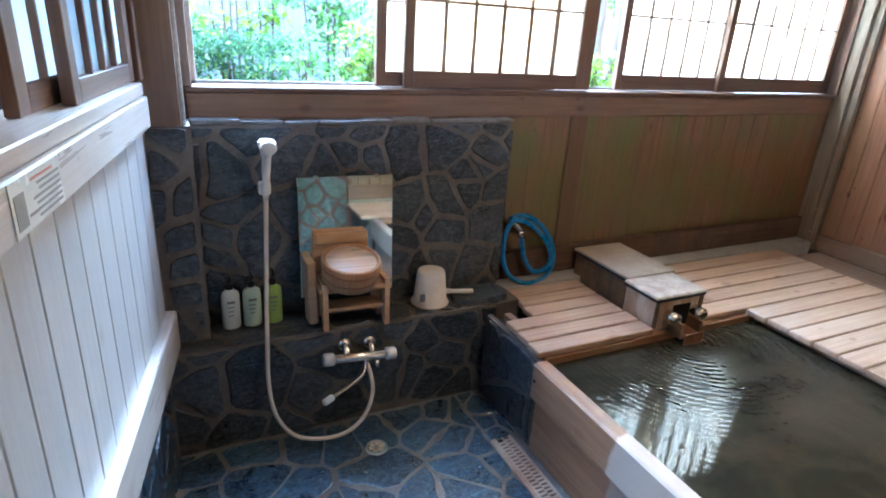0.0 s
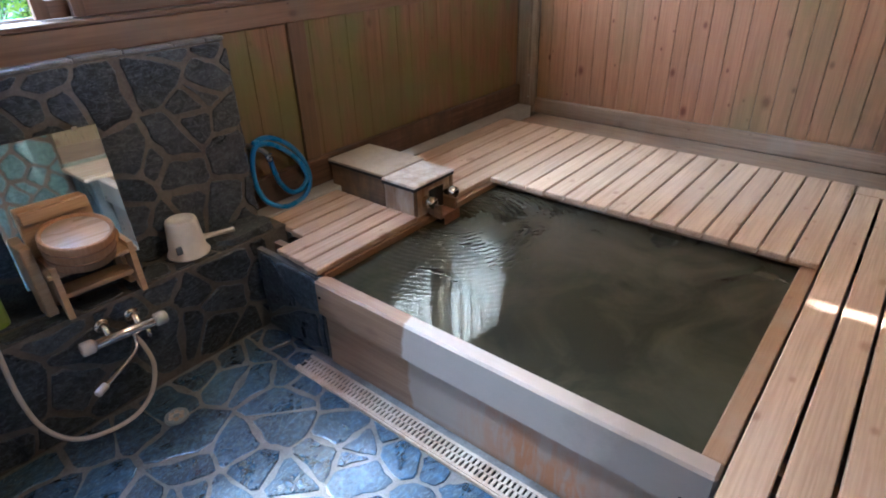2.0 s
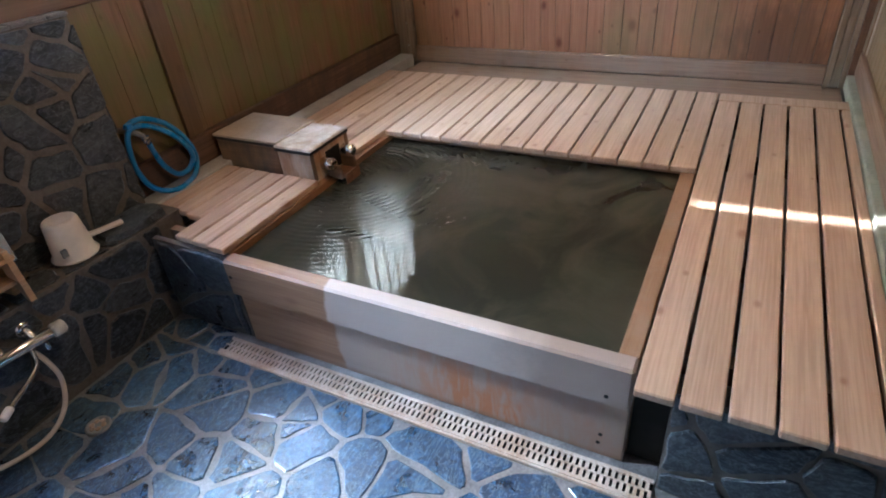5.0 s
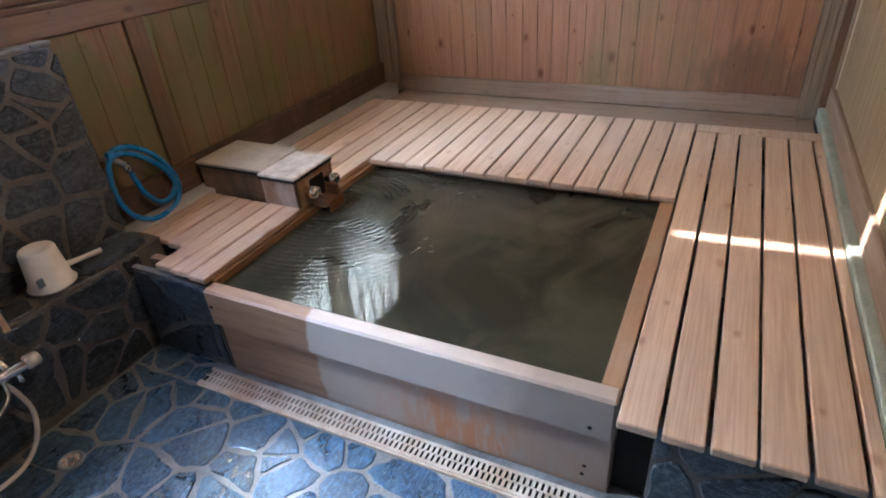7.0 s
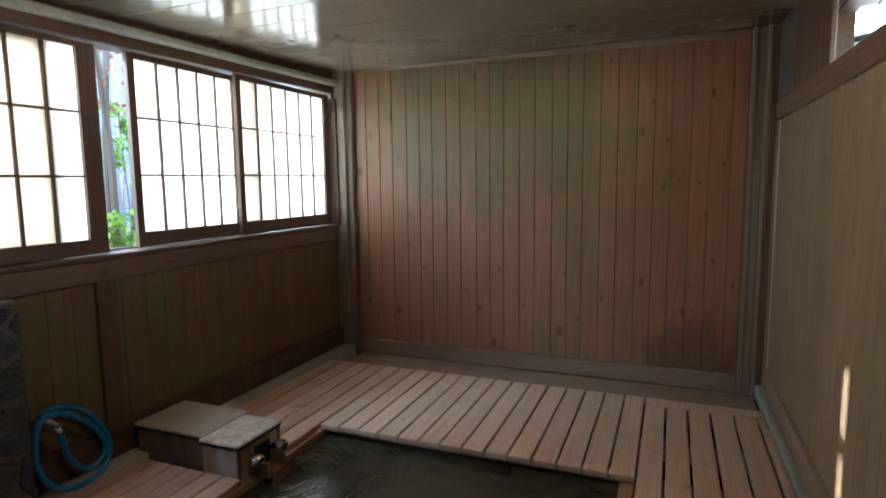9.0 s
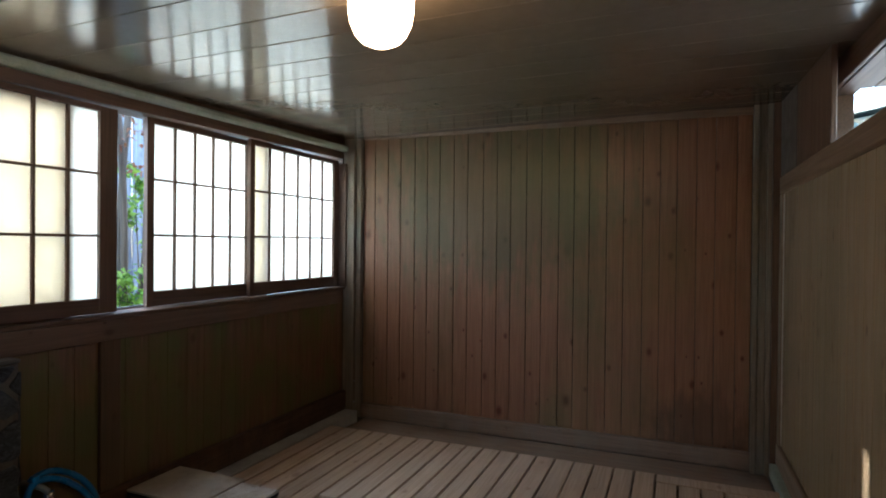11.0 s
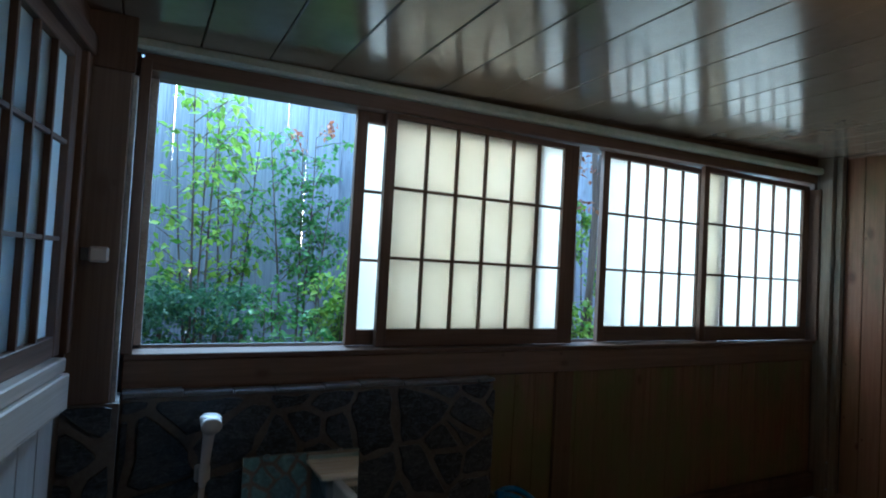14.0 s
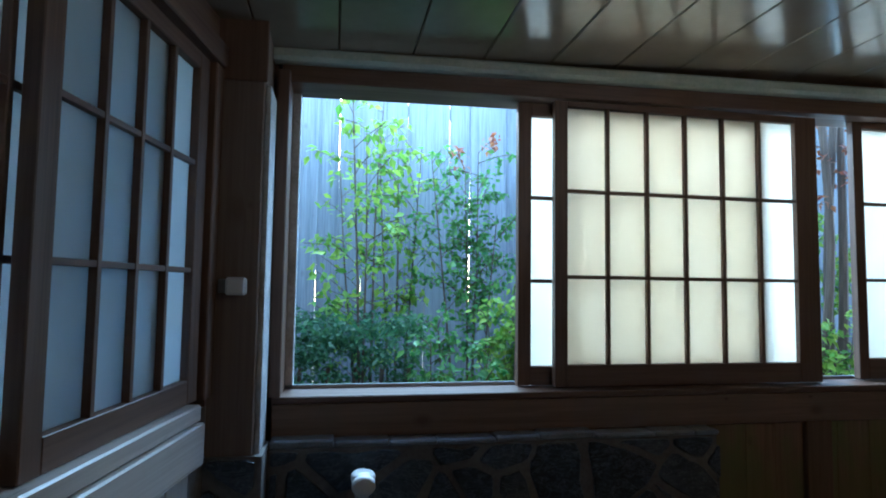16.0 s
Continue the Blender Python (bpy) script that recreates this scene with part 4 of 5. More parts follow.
# ---- spring box with its spout ----
box = thing("spring_box", "low two-part cedar box that feeds the bath, standing on the deck", "water box")
part("rear_body", block(2.018, 2.308, 1.776, 2.172, 0.40, 0.573, 0.004), BOX_WOOD, box, "dark damp rear body")
part("front_body", block(1.992, 2.278, 1.556, 1.752, 0.427, 0.572, 0.004), wood("front_box", (0.45, 0.28, 0.17), (0.3, 0.17, 0.09), (0.55, 0.48, 0.4), 2, 0.55, 0.2, 0.7, 5.0), box, "front body with whitish mineral stains")
part("corner_strip", block(1.986, 2.012, 1.549, 1.5555, 0.44, 0.572, 0.003), BOX_WOOD, box)
part("corner_strip", block(2.256, 2.282, 1.549, 1.5555, 0.44, 0.572, 0.003), BOX_WOOD, box)
part("rear_lid_rim", block(2.012, 2.316, 1.770, 2.182, 0.574, 0.588, 0.002), BLACK_PLASTIC, box)
part("rear_lid", block(2.010, 2.318, 1.768, 2.184, 0.589, 0.602, 0.004), LID_STEEL, box, "pale worn board lid")
part("front_lid_rim", block(1.984, 2.286, 1.546, 1.758, 0.573, 0.588, 0.002), BLACK_PLASTIC, box)
part("front_lid", block(1.980, 2.288, 1.540, 1.761, 0.589, 0.602, 0.008), LID_CRUST, box, "lid crusted with white mineral deposit")
CHUTE = wood("rusty_chute", (0.26, 0.12, 0.06), (0.14, 0.06, 0.03), None, 1)
part("chute_side", block(2.086, 2.100, 1.470, 1.555, 0.415, 0.488, 0.004), BOX_WOOD, box)
part("chute_side", block(2.202, 2.216, 1.470, 1.555, 0.415, 0.488, 0.004), BOX_WOOD, box)
part("chute_floor", block(2.101, 2.201, 1.458, 1.555, 0.418, 0.432, 0.003), CHUTE, box, "rust-brown chute floor")
part("chute_lip", block(2.094, 2.208, 1.451, 1.4575, 0.385, 0.446, 0.002), CHUTE, box, "rust-brown overflow lip")
for px in (2.070, 2.232):
    smooth(part("pipe_end", turned([(0.024, 0), (0.029, 0.004), (0.029, 0.060), (0.019, 0.064)], 16, m=pose(px, 1.553, 0.503, 90)), CHROME, box, "blunt steel pipe end"))
# near-black plate on the solid body, standing in for a shaded opening
part("mouth_shade_plate", block(2.10, 2.205, 1.551, 1.5555, 0.436, 0.545), DARK, box)

# ---- stone support under the deck, near-black block for the shaded slot beside the tub ----
plinth = structure("plinth_south", block(1.31, 1.38, RIGHT_Y, -0.145, 0.0, 0.42), MORTAR, "dark stone-faced plinth carrying the deck", "plinth")
structure("plinth_shade_block", block(1.40, 1.43, -0.144, -0.041, 0.0, 0.40), DARK, "near-black block standing in for the shade beside the tub", "void")

# ---- shower niche in stone ----
shower = structure("wall_shower", block(0.0, STONE_END - 0.015, STONE_Y + 0.008, 2.274, 0.0, STONE_TOP - 0.023), MORTAR, "stone-clad shower wall in dark blue-green schist", "wall")
pillar = structure("wall_shower_pillar", block(-0.20, 0.176, 2.050, 2.20, LEDGE_Z - 0.1, STONE_TOP - 0.004), MORTAR, "stone-clad pier in the corner by the shower", "wall")
ledge = structure("wall_shower_ledge", block(-0.16, 1.55, LEDGE_Y + 0.008, STONE_Y + 0.007, 0.0, LEDGE_Z - 0.007), MORTAR, "low stone ledge under the shower mirror", "ledge")
cheek = structure("wall_tub_cheek", block(1.372, 1.399, 1.53, LEDGE_Y + 0.013, 0.0, 0.415), MORTAR, "stone cheek between shower and tub", "wall")

# ---- drain grate ----
gx0, gx1 = 1.237, 1.325
grate = thing("drain_grate", "long perforated drain grate, pale with rust stains", "drain grate", kind="structure")
bm = bmesh.new()
pitch, slot = 0.0205, 0.0095
xs = [gx0, gx0 + 0.013, gx0 + 0.042, gx0 + 0.047, gx0 + 0.075, gx1]
for k in range(0, len(xs), 2):
    block(xs[k], xs[k + 1], -0.14, 1.60, 0.010, 0.016, bm=bm)
for j in range(int((1.60 + 0.14) / pitch)):
    for k in range(2):
        y0 = -0.14 + j * pitch + (pitch / 2 if k % 2 else 0)
        block(xs[2 * k + 1], xs[2 * k + 2], y0, y0 + pitch - slot, 0.010, 0.0155, bm=bm)
part("perforated_plate", bm, GRATE, grate)
# shallow strip, its near-black colour holds the shade seen through the slots
part("channel", block(gx0 + 0.002, gx1 - 0.002, -0.14, 1.60, 0.001, 0.004), DARK, grate)
part("edge_strip", block(gx0 - 0.01, gx0 - 0.001, -0.14, 1.60, 0.0, 0.015, 0.002), GRATE, grate)

drain = thing("floor_drain", "small round metal floor drain between the stones", "drain")
smooth(part("rim", turned([(0.045, 0.001), (0.045, 0.012), (0.038, 0.015), (0.036, 0.012)], 24, m=pose(0.76, 1.74, 0)), STEEL, drain))
for k in range(6):
    a = radians(60 * k)
    part("petal", turned([(0.010, 0.011), (0.010, 0.0155), (0.007, 0.0165)], 10, m=pose(0.76 + 0.022 * math.cos(a), 1.74 + 0.022 * math.sin(a), 0)), GRATE, drain)
slab = bmesh.new()
out = [(1.225, 2.03), (1.27, 1.985), (1.42, 1.972), (1.49, 1.985), (1.505, 2.05), (1.475, 2.125), (1.34, 2.15), (1.235, 2.11)]
low = [slab.verts.new((px, py, LEDGE_Z - 0.002)) for px, py in out]
top = [slab.verts.new((1.37 + (px - 1.37) * 0.95, 2.06 + (py - 2.06) * 0.93, LEDGE_Z + 0.026 + 0.05 * (px - 1.34))) for px, py in out]
slab.faces.new(top)
for k in range(8):
    slab.faces.new((low[k], low[(k + 1) % 8], top[(k + 1) % 8], top[k]))
part("flat_slab", slab, WALL_STONE, ledge)

# ---- mirror ----
mirror = thing("wall_mirror", "plain rectangular frameless mirror fixed to the stone wall", "mirror")
part("backing", block(0.546, 0.940, 2.140, 2.152, 0.562, 1.070), BLACK_PLASTIC, mirror)
part("glass", block(0.544, 0.942, 2.134, 2.1395, 0.560, 1.072, 0.0015), MIRROR, mirror)
for cx, cz in ((0.62, 0.560), (0.87, 0.560), (0.62, 1.072), (0.87, 1.072)):
    part("clip", block(cx - 0.01, cx + 0.01, 2.130, 2.1335, cz - 0.008, cz + 0.008, 0.001), CHROME, mirror)

# it leans back a little against the wall
mirror.matrix_world = pose(0.743, 2.117, 0.816, -3.4, 0, -2.6) @ pose(-0.743, -2.137, -0.816)

# ---- shower set ----
sh = thing("hand_shower", "white hand shower hanging in its bracket with a long cream hose", "shower")
head = turned([(0.010, 0), (0.0135, 0.02), (0.015, 0.10), (0.017, 0.16), (0.024, 0.185), (0.031, 0.205), (0.033, 0.218), (0.026, 0.226)], 18, m=pose(0.419, 2.096, 1.010, 5, 3, 0))
smooth(part("handset", head, WHITE_PLASTIC, sh))
face = turned([(0.030, 0), (0.031, 0.012), (0.027, 0.018), (0.0, 0.019)], 18, m=pose(0.430, 2.052, 1.214, 118, 0, 0))
smooth(part("spray_face", face, WHITE_PLASTIC, sh))
part("bracket", block(0.398, 0.444, 2.115, 2.150, 1.015, 1.065, 0.006), WHITE_PLASTIC, sh)
hose_line = ((0.420, 2.097, 1.015), (0.410, 2.08, 0.86), (0.394, 2.03, 0.68), (0.374, 1.945, 0.48), (0.366, 1.915, 0.30), (0.385, 1.89, 0.16), (0.45, 1.865, 0.065), (0.55, 1.85, 0.030), (0.66, 1.85, 0.030), (0.745, 1.87, 0.075), (0.790, 1.89, 0.17), (0.785, 1.91, 0.26), (0.772, 1.925, 0.305))
smooth(part("hose", tube(hose_line, 0.0088, 12), HOSE_WHITE, sh, "cream plastic shower hose"))

tap = thing("thermostat_tap", "chrome thermostatic shower tap with swivel spout on the stone ledge", "tap")
body_m = look((0.632, 1.915, 0.358), (0.90, 1.915, 0.336)) @ pose(0, 0, 0, 180)
smooth(part("barrel", turned([(0.019, 0), (0.0205, 0.004), (0.0205, 0.215), (0.019, 0.22)], 22, m=body_m), CHROME, tap))
for a, s in ((-0.048, 1), (0.221, 1)):
    knob = turned([(0.022, a), (0.027, a + 0.004), (0.027, a + 0.040), (0.022, a + 0.046)], 18, m=body_m)
    smooth(part("knob", knob, plain("tap_knob", (0.62, 0.60, 0.58), 0.25, 0.3), tap))
for dx in (0.055, 0.165):
    p0 = body_m @ Vector((0, 0, dx))
    smooth(part("inlet", tube(((p0.x, 1.972, p0.z + 0.035), (p0.x, 1.945, p0.z + 0.036), (p0.x, 1.92, p0.z + 0.012)), 0.015, 12), CHROME, tap))
    smooth(part("escutcheon", turned([(0.030, 0), (0.028, 0.006), (0.016, 0.010)], 18, m=pose(p0.x, 1.966, p0.z + 0.035, 90)), CHROME, tap))
smooth(part("spout", tube(((0.765, 1.915, 0.325), (0.758, 1.90, 0.292), (0.72, 1.86, 0.278), (0.60, 1.80, 0.262), (0.575, 1.79, 0.258)), 0.0085, 12), CHROME, tap))
smooth(part("spout_tip", turned([(0.012, 0), (0.014, 0.003), (0.014, 0.042), (0.011, 0.046)], 14, m=look((0.592, 1.797, 0.261), (0.5, 1.75, 0.25)) @ pose(0, 0, 0, 180)), WHITE_PLASTIC, tap, "white spout tip"))
smooth(part("lever", turned([(0.008, 0), (0.009, 0.03), (0.006, 0.034)], 12, m=pose(0.815, 1.905, 0.325, 180)), CHROME, tap))

# ---- things on the ledge ----
ZL = LEDGE_Z + 0.004


def bottle(x, y, material, label, w=0.036, h=0.165):
    b = thing("pump_bottle", label, "bottle", "pump bottles on the ledge", at=pose(x, y, ZL, 0, 0, RND.uniform(-12, 12)))
    bm = turned([(w * 0.92, 0), (w, 0.006), (w, h * 0.82), (w * 0.9, h * 0.94), (w * 0.5, h), (w * 0.42, h + 0.006)], 20)
    for v in bm.verts:
        v.co.y *= 0.72
    smooth(part("body", bm, material, b))
    smooth(part("collar", turned([(0.014, h + 0.005), (0.015, h + 0.008), (0.015, h + 0.024), (0.009, h + 0.027)], 14), BLACK_PLASTIC, b, "black pump collar"))
    smooth(part("stem", turned([(0.0045, h + 0.02), (0.0045, h + 0.06)], 8), BLACK_PLASTIC, b))
    smooth(part("pump_head", tube(((0, 0.010, h + 0.066), (0, -0.015, h + 0.066), (0, -0.040, h + 0.058)), 0.0075, 10), BLACK_PLASTIC, b, "black pump nozzle"))
    for k in range(4):
        part("print_bar", block(-0.016 + 0.001 * k, 0.014 - 0.003 * k, -w * 0.72 - 0.0012, -w * 0.72 + 0.004, h * (0.70 - 0.11 * k), h * (0.70 - 0.11 * k) + (0.010 if k == 0 else 0.004)), INK, b)
    part("base_band", block(-w * 0.8, w * 0.8, -w * 0.58, w * 0.58, 0.0, 0.0015), BLACK_PLASTIC, b)
    return b


bottle(0.262, 2.112, BOTTLE_WHITE, "white pump bottle with a black pump head on the stone ledge")
bottle(0.345, 2.112, BOTTLE_PALE, "pale green-white pump bottle with a black pump head")
bottle(0.428, 2.112, BOTTLE_GREEN, "yellow-green pump bottle with a black pump head")

stool = thing("bath_stool", "small wooden bath stool with slab sides on the stone ledge", "stool")
sm = pose(0.740, 2.026, ZL, 0, 0, -4)
stool.matrix_world = sm
for sx in (-0.135, 0.120):
    bm = bmesh.new()
    out = [(-0.085, 0), (-0.055, 0), (-0.03, 0.035), (0.03, 0.035), (0.055, 0), (0.085, 0), (0.075, 0.195), (-0.075, 0.205)]
    a = [bm.verts.new((sx, yy, zz)) for yy, zz in out]
    b = [bm.verts.new((sx + 0.020, yy, zz)) for yy, zz in out]
    bm.faces.new(a[::-1]), bm.faces.new(b)
    for k in range(len(out)):
        bm.faces.new((a[k], a[(k + 1) % 8], b[(k + 1) % 8], b[k]))
    bmesh.ops.recalc_face_normals(bm, faces=bm.faces)
    part("side_slab", bm, STOOL_WOOD, stool)
part("seat", block(-0.150, 0.150, -0.075, 0.075, 0.162, 0.180, 0.004), STOOL_WOOD, stool)
part("stretcher", block(-0.114, 0.119, -0.06, 0.03, 0.070, 0.088, 0.003), STOOL_WOOD, stool)
stool2 = thing("bath_stool", "second wooden bath stool leaning against the mirror", "stool", at=pose(0.720, 2.062, ZL + 0.004, -5, 0, 0))
part("seat", block(-0.125, 0.115, 0.018, 0.036, 0.20, 0.385, 0.004), STOOL_WOOD, stool2)
part("seat_slat", block(-0.115, 0.105, -0.002, 0.016, 0.325, 0.368, 0.003), STOOL_WOOD, stool2)
part("side_slab", block(-0.165, -0.128, -0.05, 0.034, 0.0, 0.265, 0.004), STOOL_WOOD, stool2)
part("side_slab", block(0.125, 0.150, -0.05, 0.034, 0.0, 0.225, 0.004), STOOL_WOOD, stool2)

basin_m = pose(0.722, 2.010, ZL + 0.190, 11, 2, 0)
basin = thing("wash_basin", "round wooden wash basin turned over on the stool", "basin", at=basin_m)
smooth(part("stave_ring", turned([(0.100, 0), (0.110, 0.002), (0.120, 0.100), (0.118, 0.108), (0.108, 0.108), (0.106, 0.100)], 40), wood("basin_staves", (0.55, 0.30, 0.16), (0.42, 0.21, 0.10), None, 2, 0.4, 0.0), basin))
smooth(part("base_disc", turned([(0.104, 0.085), (0.105, 0.099), (0.103, 0.1005)], 40), wood("basin_disc", (0.72, 0.55, 0.42), (0.60, 0.42, 0.29), None, 0, 0.28, 0.0), basin, "pale wet base disc"))
for hz, hr in ((0.030, 0.1125), (0.070, 0.117)):
    smooth(part("hoop", turned([(hr - 0.004, hz), (hr + 0.0015, hz + 0.001), (hr + 0.0025, hz + 0.008), (hr - 0.003, hz + 0.009)], 40), wood("basin_hoop", (0.34, 0.17, 0.09), (0.24, 0.11, 0.06), None, 0, 0.4, 0.0), basin))

ladle = thing("water_scoop", "white plastic water scoop with a straight handle, upside down", "scoop", at=pose(1.122, 2.072, ZL, 0, 0, 0))
smooth(part("cup", turned([(0.086, 0), (0.088, 0.004), (0.085, 0.010), (0.078, 0.012), (0.064, 0.150), (0.060, 0.158), (0.050, 0.162), (0.046, 0.158), (0.0, 0.157)], 36), WHITE_PLASTIC, ladle))
smooth(part("handle", tube(((0.072, -0.005, 0.046), (0.13, -0.008, 0.038), (0.213, -0.014, 0.028)), lambda t: 0.011 + 0.003 * abs(t - 0.5), 12), WHITE_PLASTIC, ladle))
part("sticker", block(-0.074, -0.050, -0.062, -0.052, 0.035, 0.07, 0.002), plain("grey_sticker", (0.13, 0.15, 0.18), 0.4), ladle, "small dark label")

# ---- blue garden hose on its tap ----
hose = thing("garden_hose", "coiled bright blue garden hose hanging from a wall tap", "hose")
line = [(1.642, 0.722, 2.150), (1.660, 0.655, 2.158), (1.684, 0.582, 2.162), (1.737, 0.513, 2.162), (1.803, 0.505, 2.165), (1.853, 0.548, 2.17),
        (1.838, 0.617, 2.172), (1.785, 0.693, 2.174), (1.707, 0.761, 2.176), (1.634, 0.790, 2.178), (1.588, 0.775, 2.18), (1.568, 0.70, 2.186), (1.566, 0.60, 2.184),
        (1.592, 0.515, 2.165), (1.643, 0.476, 2.135), (1.698, 0.471, 2.112), (1.815, 0.475, 2.150), (1.872, 0.543, 2.172), (1.850, 0.647, 2.178),
        (1.790, 0.738, 2.190), (1.707, 0.795, 2.198), (1.640, 0.806, 2.200), (1.596, 0.787, 2.202)]
smooth(part("coil", tube([(px, py, pz) for px, pz, py in line], 0.0125, 12, 6), BLUE_HOSE, hose))
wt = thing("wall_tap", "small dark brass wall tap holding the blue hose", "tap")
smooth(part("pipe", tube(((1.60, 2.25, 0.775), (1.60, 2.21, 0.775), (1.615, 2.165, 0.768), (1.634, 2.148, 0.745)), 0.012, 12), STEEL, wt))
smooth(part("clamp", turned([(0.018, 0), (0.018, 0.03)], 14, m=pose(1.641, 2.148, 0.715, 8, -14, 0)), CHROME, wt))
part("tap_handle", block(1.585, 1.615, 2.165, 2.19, 0.79, 0.815, 0.004), BLUE_HOSE, wt, "blue tap handle")

# ---- ceiling lamp ----
lamp = thing("ceiling_lamp", "lit white opal globe lamp on the ceiling", "lamp", at=pose(1.585, 0.655, 2.300))
smooth(part("globe", turned([(0.0, 0.0), (0.03, 0.004), (0.058, 0.017), (0.075, 0.036), (0.088, 0.066), (0.0945, 0.100), (0.095, 0.150), (0.086, 0.165)], 40), GLOBE, lamp, "glowing opal glass globe"))
smooth(part("base_ring", turned([(0.100, 0.160), (0.112, 0.166), (0.112, 0.199), (0.10, 0.202)], 40), WHITE_PLASTIC, lamp))

# ---- notice and fittings ----
notice = thing("notice_sheet", "laminated printed notice on the pale rail", "notice", at=LEFT)
part("sheet", block(0.790, 1.010, 0.0225, 0.0245, 1.315, 1.402, 0.0005), PAPER, notice)
for k in range(7):
    zz = 1.392 - 0.0105 * k
    part("text_bar", block(0.800 + (0.03 if k == 0 else 0), 0.955 - RND.uniform(0, 0.06), 0.0246, 0.0252, zz - 0.0045, zz), RED_INK if k == 0 else INK, notice)
part("picture_bar", block(0.960, 1.000, 0.0246, 0.0252, 1.325, 1.38), INK, notice)
catch = thing("door_catch", "small white plastic catch on the corner post", "catch")
part("catch_body", block(0.075, 0.125, 2.028, 2.0595, 1.695, 1.74, 0.006), WHITE_PLASTIC, catch)
part("catch_plate", block(0.055, 0.075, 2.045, 2.0595, 1.70, 1.735, 0.003), STEEL, catch)

# ---- garden: fence, hedge, shrubs ----
FENCE_Y = 4.35
fence = thing("fence", "tall fence of weathered grey upright boards with bright gaps", "fence")
x = -1.9
SLOT = 2.15 - 0.062 * (FENCE_Y - 2.33)
while x < 6.2:
    w = RND.uniform(0.125, 0.165)
    gap = RND.choice((-0.004, -0.003, -0.002, 0.0, 0.0015))
    if x < SLOT < x + w + gap:
        w, gap = SLOT - 0.012 - x, 0.030
        if w < 0.03:
            x += gap
            continue
    ob = board("board", 0, w, 0, 0.022, 0, 3.50 + RND.uniform(-0.06, 0.04), FENCE_WOOD, fence, 0.003)
    ob.location.x += x
    ob.location.y += FENCE_Y + (0.026 if RND.random() < 0.5 else 0.0) + RND.uniform(-0.004, 0.004)
    ob.location.z -= 0.12
    ob.rotation_euler = (0, radians(RND.uniform(-0.35, 0.35) if abs(x - SLOT) > 0.4 else 0), 0)
    x += w + gap
for zz in (0.5, 2.9):
    part("fence_rail", block(-1.9, 6.2, FENCE_Y + 0.056, FENCE_Y + 0.10, zz, zz + 0.07), FENCE_WOOD, fence)


def leaves(bm, centre, spread, count, size, r, droop=0.3):
    """Small pointed leaves scattered round a centre, each folded along its rib."""
    for _ in range(count):
        while True:
            v = Vector((r.uniform(-1, 1), r.uniform(-1, 1), r.uniform(-1, 1)))
            if v.length < 1:
                break
        c = Vector(centre) + Vector((v.x * spread[0], v.y * spread[1], v.z * spread[2]))
        s = size * r.uniform(0.6, 1.25)
        m = Matrix.Translation(c) @ Euler((r.uniform(-0.9, 0.9), r.uniform(-0.6, 0.9) + droop, r.uniform(0, 6.28))).to_matrix().to_4x4()
        pts = [m @ Vector(p) for p in ((0, 0, 0), (0.35 * s, 0.30 * s, 0.05 * s), (s, 0, -0.06 * s), (0.35 * s, -0.30 * s, 0.05 * s))]
        a, b, c2, d = [bm.verts.new(p) for p in pts]
        bm.faces.new((a, b, c2))
        bm.faces.new((a, c2, d))


def shrub(x, y, height, label, material, seed, stems=4, lean=0.25, size=0.05, per=26, reach=0.18, start=0.35, tip=None):
    r = random.Random(seed)
    e = thing("shrub", label, "shrub", at=pose(x, y, -0.13))
    crown = bmesh.new()
    top = bmesh.new() if tip else None
    for k in range(stems):
        trunk = bmesh.new()
        dx, dy = r.uniform(-lean, lean), r.uniform(-lean, lean) * 0.6
        h = height * r.uniform(0.72, 1.0)
        line = [(dx * t ** 1.3 + r.uniform(-0.015, 0.015), dy * t + r.uniform(-0.015, 0.015), h * t) for t in (0, 0.25, 0.5, 0.75, 1.0)]
        tube(line, lambda t: 0.014 * (1 - 0.85 * t), 6, 4, trunk)
        n = 15
        for i in range(n):
            t = start + (1 - start) * (i + r.random()) / n
            q = min(int(t * 4), 3)
            f = t * 4 - q
            base = Vector(line[q]).lerp(Vector(line[q + 1]), f)
            out = Vector((r.uniform(-1, 1), r.uniform(-0.7, 0.7), r.uniform(0.1, 0.7))).normalized() * reach * r.uniform(0.5, 1.2) * (1.25 - t * 0.6)
            tube((base, base + out * 0.5 + Vector((0, 0, 0.01)), base + out), 0.0028, 4, 2, trunk)
            for g in (0.45, 0.75, 1.0):
                target = top if tip and t > 0.988 else crown
                leaves(target, base + out * g, (0.065, 0.06, 0.045), per // 2, size, r)
        part("stem", trunk, BARK, e)
    part("crown", crown, material, e)
    if tip:
        tagged(part("young_shoot", top, tip, e, "reddish young shoots"), kind="stuff")
    return e


shrub(0.52, 3.85, 3.15, "slender young tree with bright green heart-shaped leaves", LEAF, 3, 4, 0.32, 0.060, 8, 0.28, 0.48)
shrub(0.72, 3.95, 3.05, "slender young tree with bright green leaves", LEAF, 13, 3, 0.26, 0.060, 7, 0.28, 0.55)
shrub(1.14, 3.85, 2.85, "small maple with fine green leaves and reddish tips", LEAF_MAPLE, 5, 5, 0.26, 0.046, 16, 0.30, 0.62, LEAF_RED)
shrub(0.90, 3.45, 1.66, "leafy green bush below the window", LEAF_MAPLE, 8, 6, 0.24, 0.05, 13, 0.2, 0.6)
shrub(1.28, 3.6, 1.98, "leafy green bush beside the maple", LEAF, 9, 6, 0.25, 0.05, 13, 0.2, 0.6)
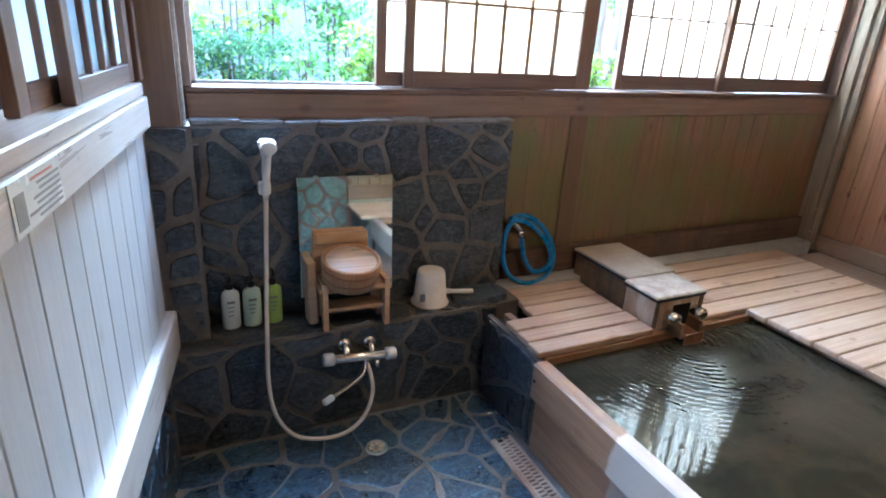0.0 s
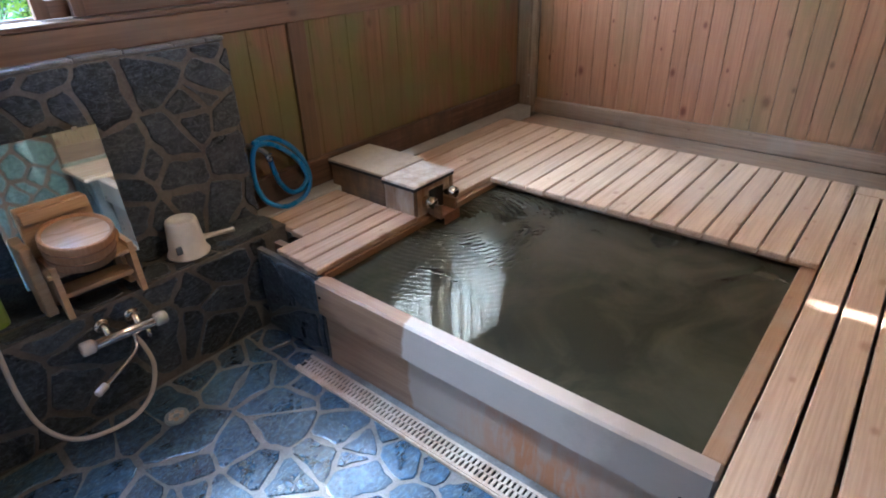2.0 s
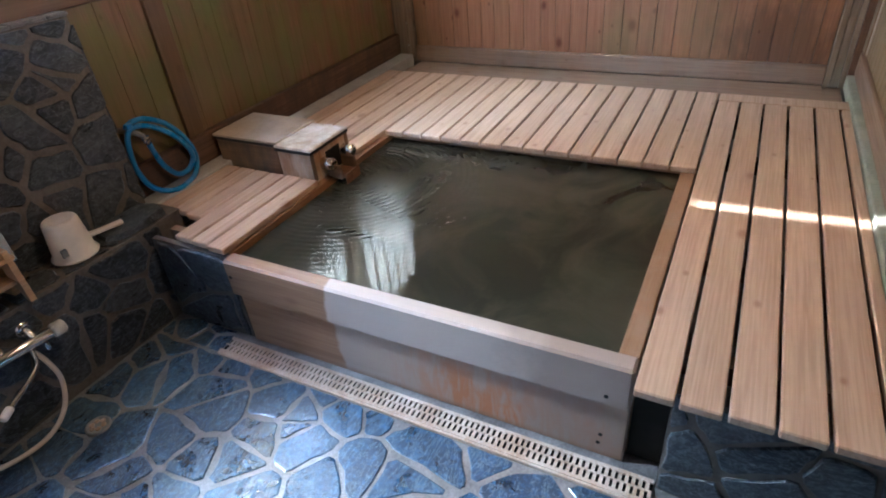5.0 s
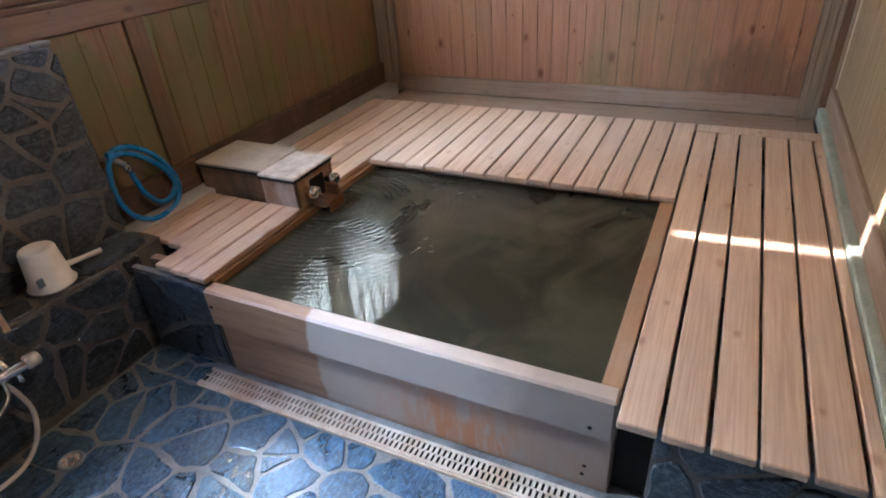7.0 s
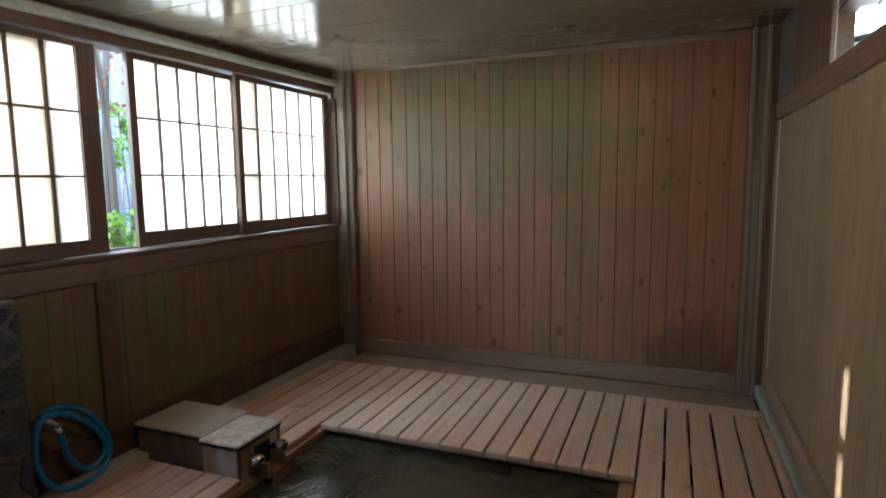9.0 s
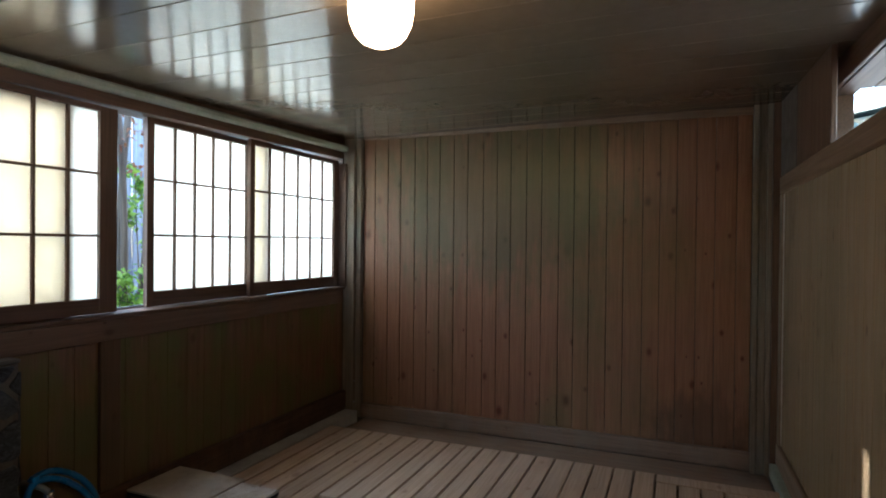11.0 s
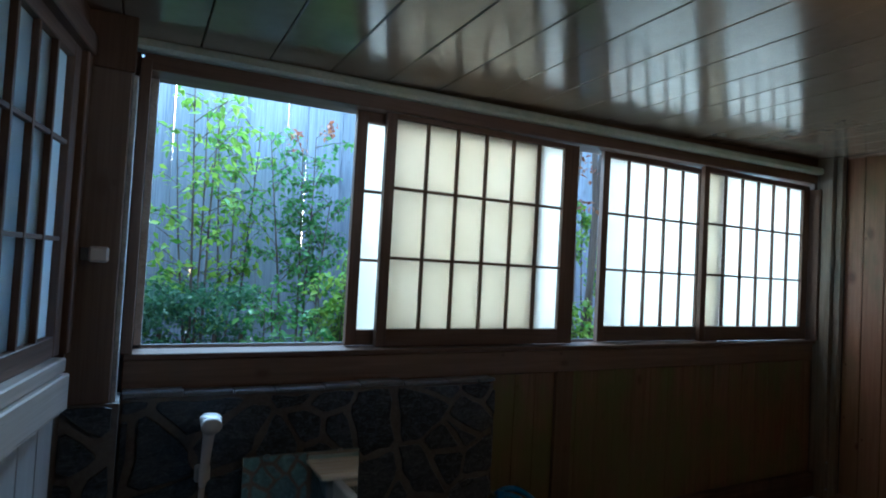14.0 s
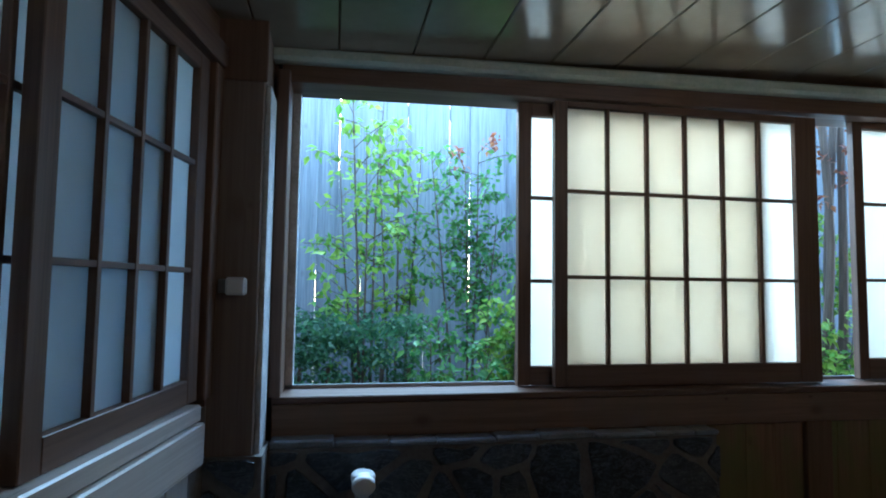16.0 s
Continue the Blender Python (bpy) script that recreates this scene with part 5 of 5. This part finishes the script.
shrub(2.86, 3.08, 1.78, "small bush seen through the narrow window gap", LEAF, 21, 5, 0.15, 0.05, 24, 0.2, 0.4)
shrub(3.25, 3.55, 2.9, "thin tree with red and green leaves in the narrow gap", LEAF, 22, 2, 0.15, 0.05, 18, 0.2, 0.8, LEAF_RED)
trees = thing("tree", "clump of thin dark trunks seen through the narrow window gap", "tree")
rt = random.Random(31)
for k in range(7):
    tx, ty = 2.66 + 0.075 * k, 3.30 + rt.uniform(-0.1, 0.12)
    part("trunk", tube([(tx, ty, -0.13), (tx + rt.uniform(-0.04, 0.04), ty, 1.0), (tx + rt.uniform(-0.06, 0.06), ty, 2.0), (tx + rt.uniform(-0.1, 0.1), ty, 3.1)], lambda t: 0.030 - 0.012 * t, 8, 5), BARK, trees)
bm = bmesh.new()
for k in range(26):
    leaves(bm, (2.6 + rt.uniform(0, 0.6), 3.2 + rt.uniform(-0.1, 0.2), 2.2 + rt.random() * 0.8), (0.07, 0.07, 0.06), 12, 0.05, rt)
part("crown", bm, LEAF_RED, trees, "reddish sparse leaves")
hedge = thing("hedge", "clipped dark green hedge in front of the fence", "hedge")
r = random.Random(4)
bm = bmesh.new()
for k in range(420):
    leaves(bm, (r.uniform(-0.5, 0.78), r.uniform(3.3, 3.95), 1.50 - 0.9 * r.random() ** 1.6 + 0.08 * r.random()), (0.07, 0.07, 0.06), 26, 0.036, r)
part("foliage", bm, LEAF_DARK, hedge)
bm = bmesh.new()
for k in range(9):
    tube(((-0.4 + 0.14 * k, 3.6, -0.13), (-0.42 + 0.14 * k, 3.62, 0.6), (-0.38 + 0.14 * k, 3.58, 1.3)), 0.012, 6, 3, bm)
part("woody_base", bm, BARK, hedge)

# ---- stones of walls and floor ----
crazy_paving(floor, 1.70, 2.72, 0.20, 0.015, 0.0045, FLOOR_STONE, facing((-0.47, -0.76, 0.0), (1, 0, 0), (0, 1, 0)), 11)
crazy_paving(floor, 0.138, 0.36, 0.13, 0.015, 0.0045, FLOOR_STONE, facing((1.232, 1.605, 0.0), (1, 0, 0), (0, 1, 0)), 12)
crazy_paving(shower, STONE_END - 0.176, STONE_TOP - LEDGE_Z - 0.014, 0.19, 0.018, 0.008, WALL_STONE, facing((0.176, STONE_Y + 0.008, LEDGE_Z - 0.01), (1, 0, 0), (0, 0, 1)), 21)
crazy_paving(shower, 0.25, 0.80, 0.16, 0.024, 0.014, WALL_STONE, facing((STONE_END - 0.015, STONE_Y + 0.0, LEDGE_Z), (0, 1, 0), (0, 0, 1)), 22)
crazy_paving(pillar, 0.36, STONE_TOP - LEDGE_Z + 0.01, 0.175, 0.024, 0.010, WALL_STONE, facing((-0.19, 2.050, LEDGE_Z - 0.01), (1, 0, 0), (0, 0, 1)), 23)
crazy_paving(ledge, 1.58, LEDGE_Z - 0.012, 0.19, 0.018, 0.008, WALL_STONE, facing((-0.15, LEDGE_Y + 0.008, 0.0), (1, 0, 0), (0, 0, 1)), 24)
crazy_paving(ledge, 1.58, STONE_Y - LEDGE_Y, 0.21, 0.024, 0.008, WALL_STONE, facing((-0.15, LEDGE_Y + 0.01, LEDGE_Z - 0.007), (1, 0, 0), (0, 1, 0)), 25)
crazy_paving(cheek, LEDGE_Y - 1.53, 0.41, 0.30, 0.016, 0.010, WALL_STONE, facing((1.372, LEDGE_Y, 0.0), (0, -1, 0), (0, 0, 1)), 26)
crazy_paving(plinth, -0.145 - RIGHT_Y, 0.42, 0.20, 0.016, 0.008, PLINTH_STONE, facing((1.31, -0.145, 0.0), (0, -1, 0), (0, 0, 1)), 27)
crazy_paving(south, 1.60, 1.0, 0.19, 0.022, 0.010, GREEN_STONE, facing((1.27, RIGHT_Y - 0.02, 0.0), (-1, 0, 0), (0, 0, 1)), 28)
crazy_paving(west, 2.70, 0.50, 0.20, 0.022, 0.014, FLOOR_STONE, facing((2.70, -0.02, 0.0), (-1, 0, 0), (0, 0, 1)), 29)
# flat capping stones on the shower wall
RC = random.Random(40)
a = 0.18
while a < STONE_END - 0.02:
    w = min(RC.uniform(0.12, 0.24), STONE_END - 0.01 - a)
    board("cap_stone", a, a + w - 0.001, STONE_Y + RC.uniform(-0.004, 0.008), WALL_Y - 0.016, STONE_TOP - 0.0225, STONE_TOP - RC.uniform(0.0, 0.010), CAP, shower, 0.004)
    a += w
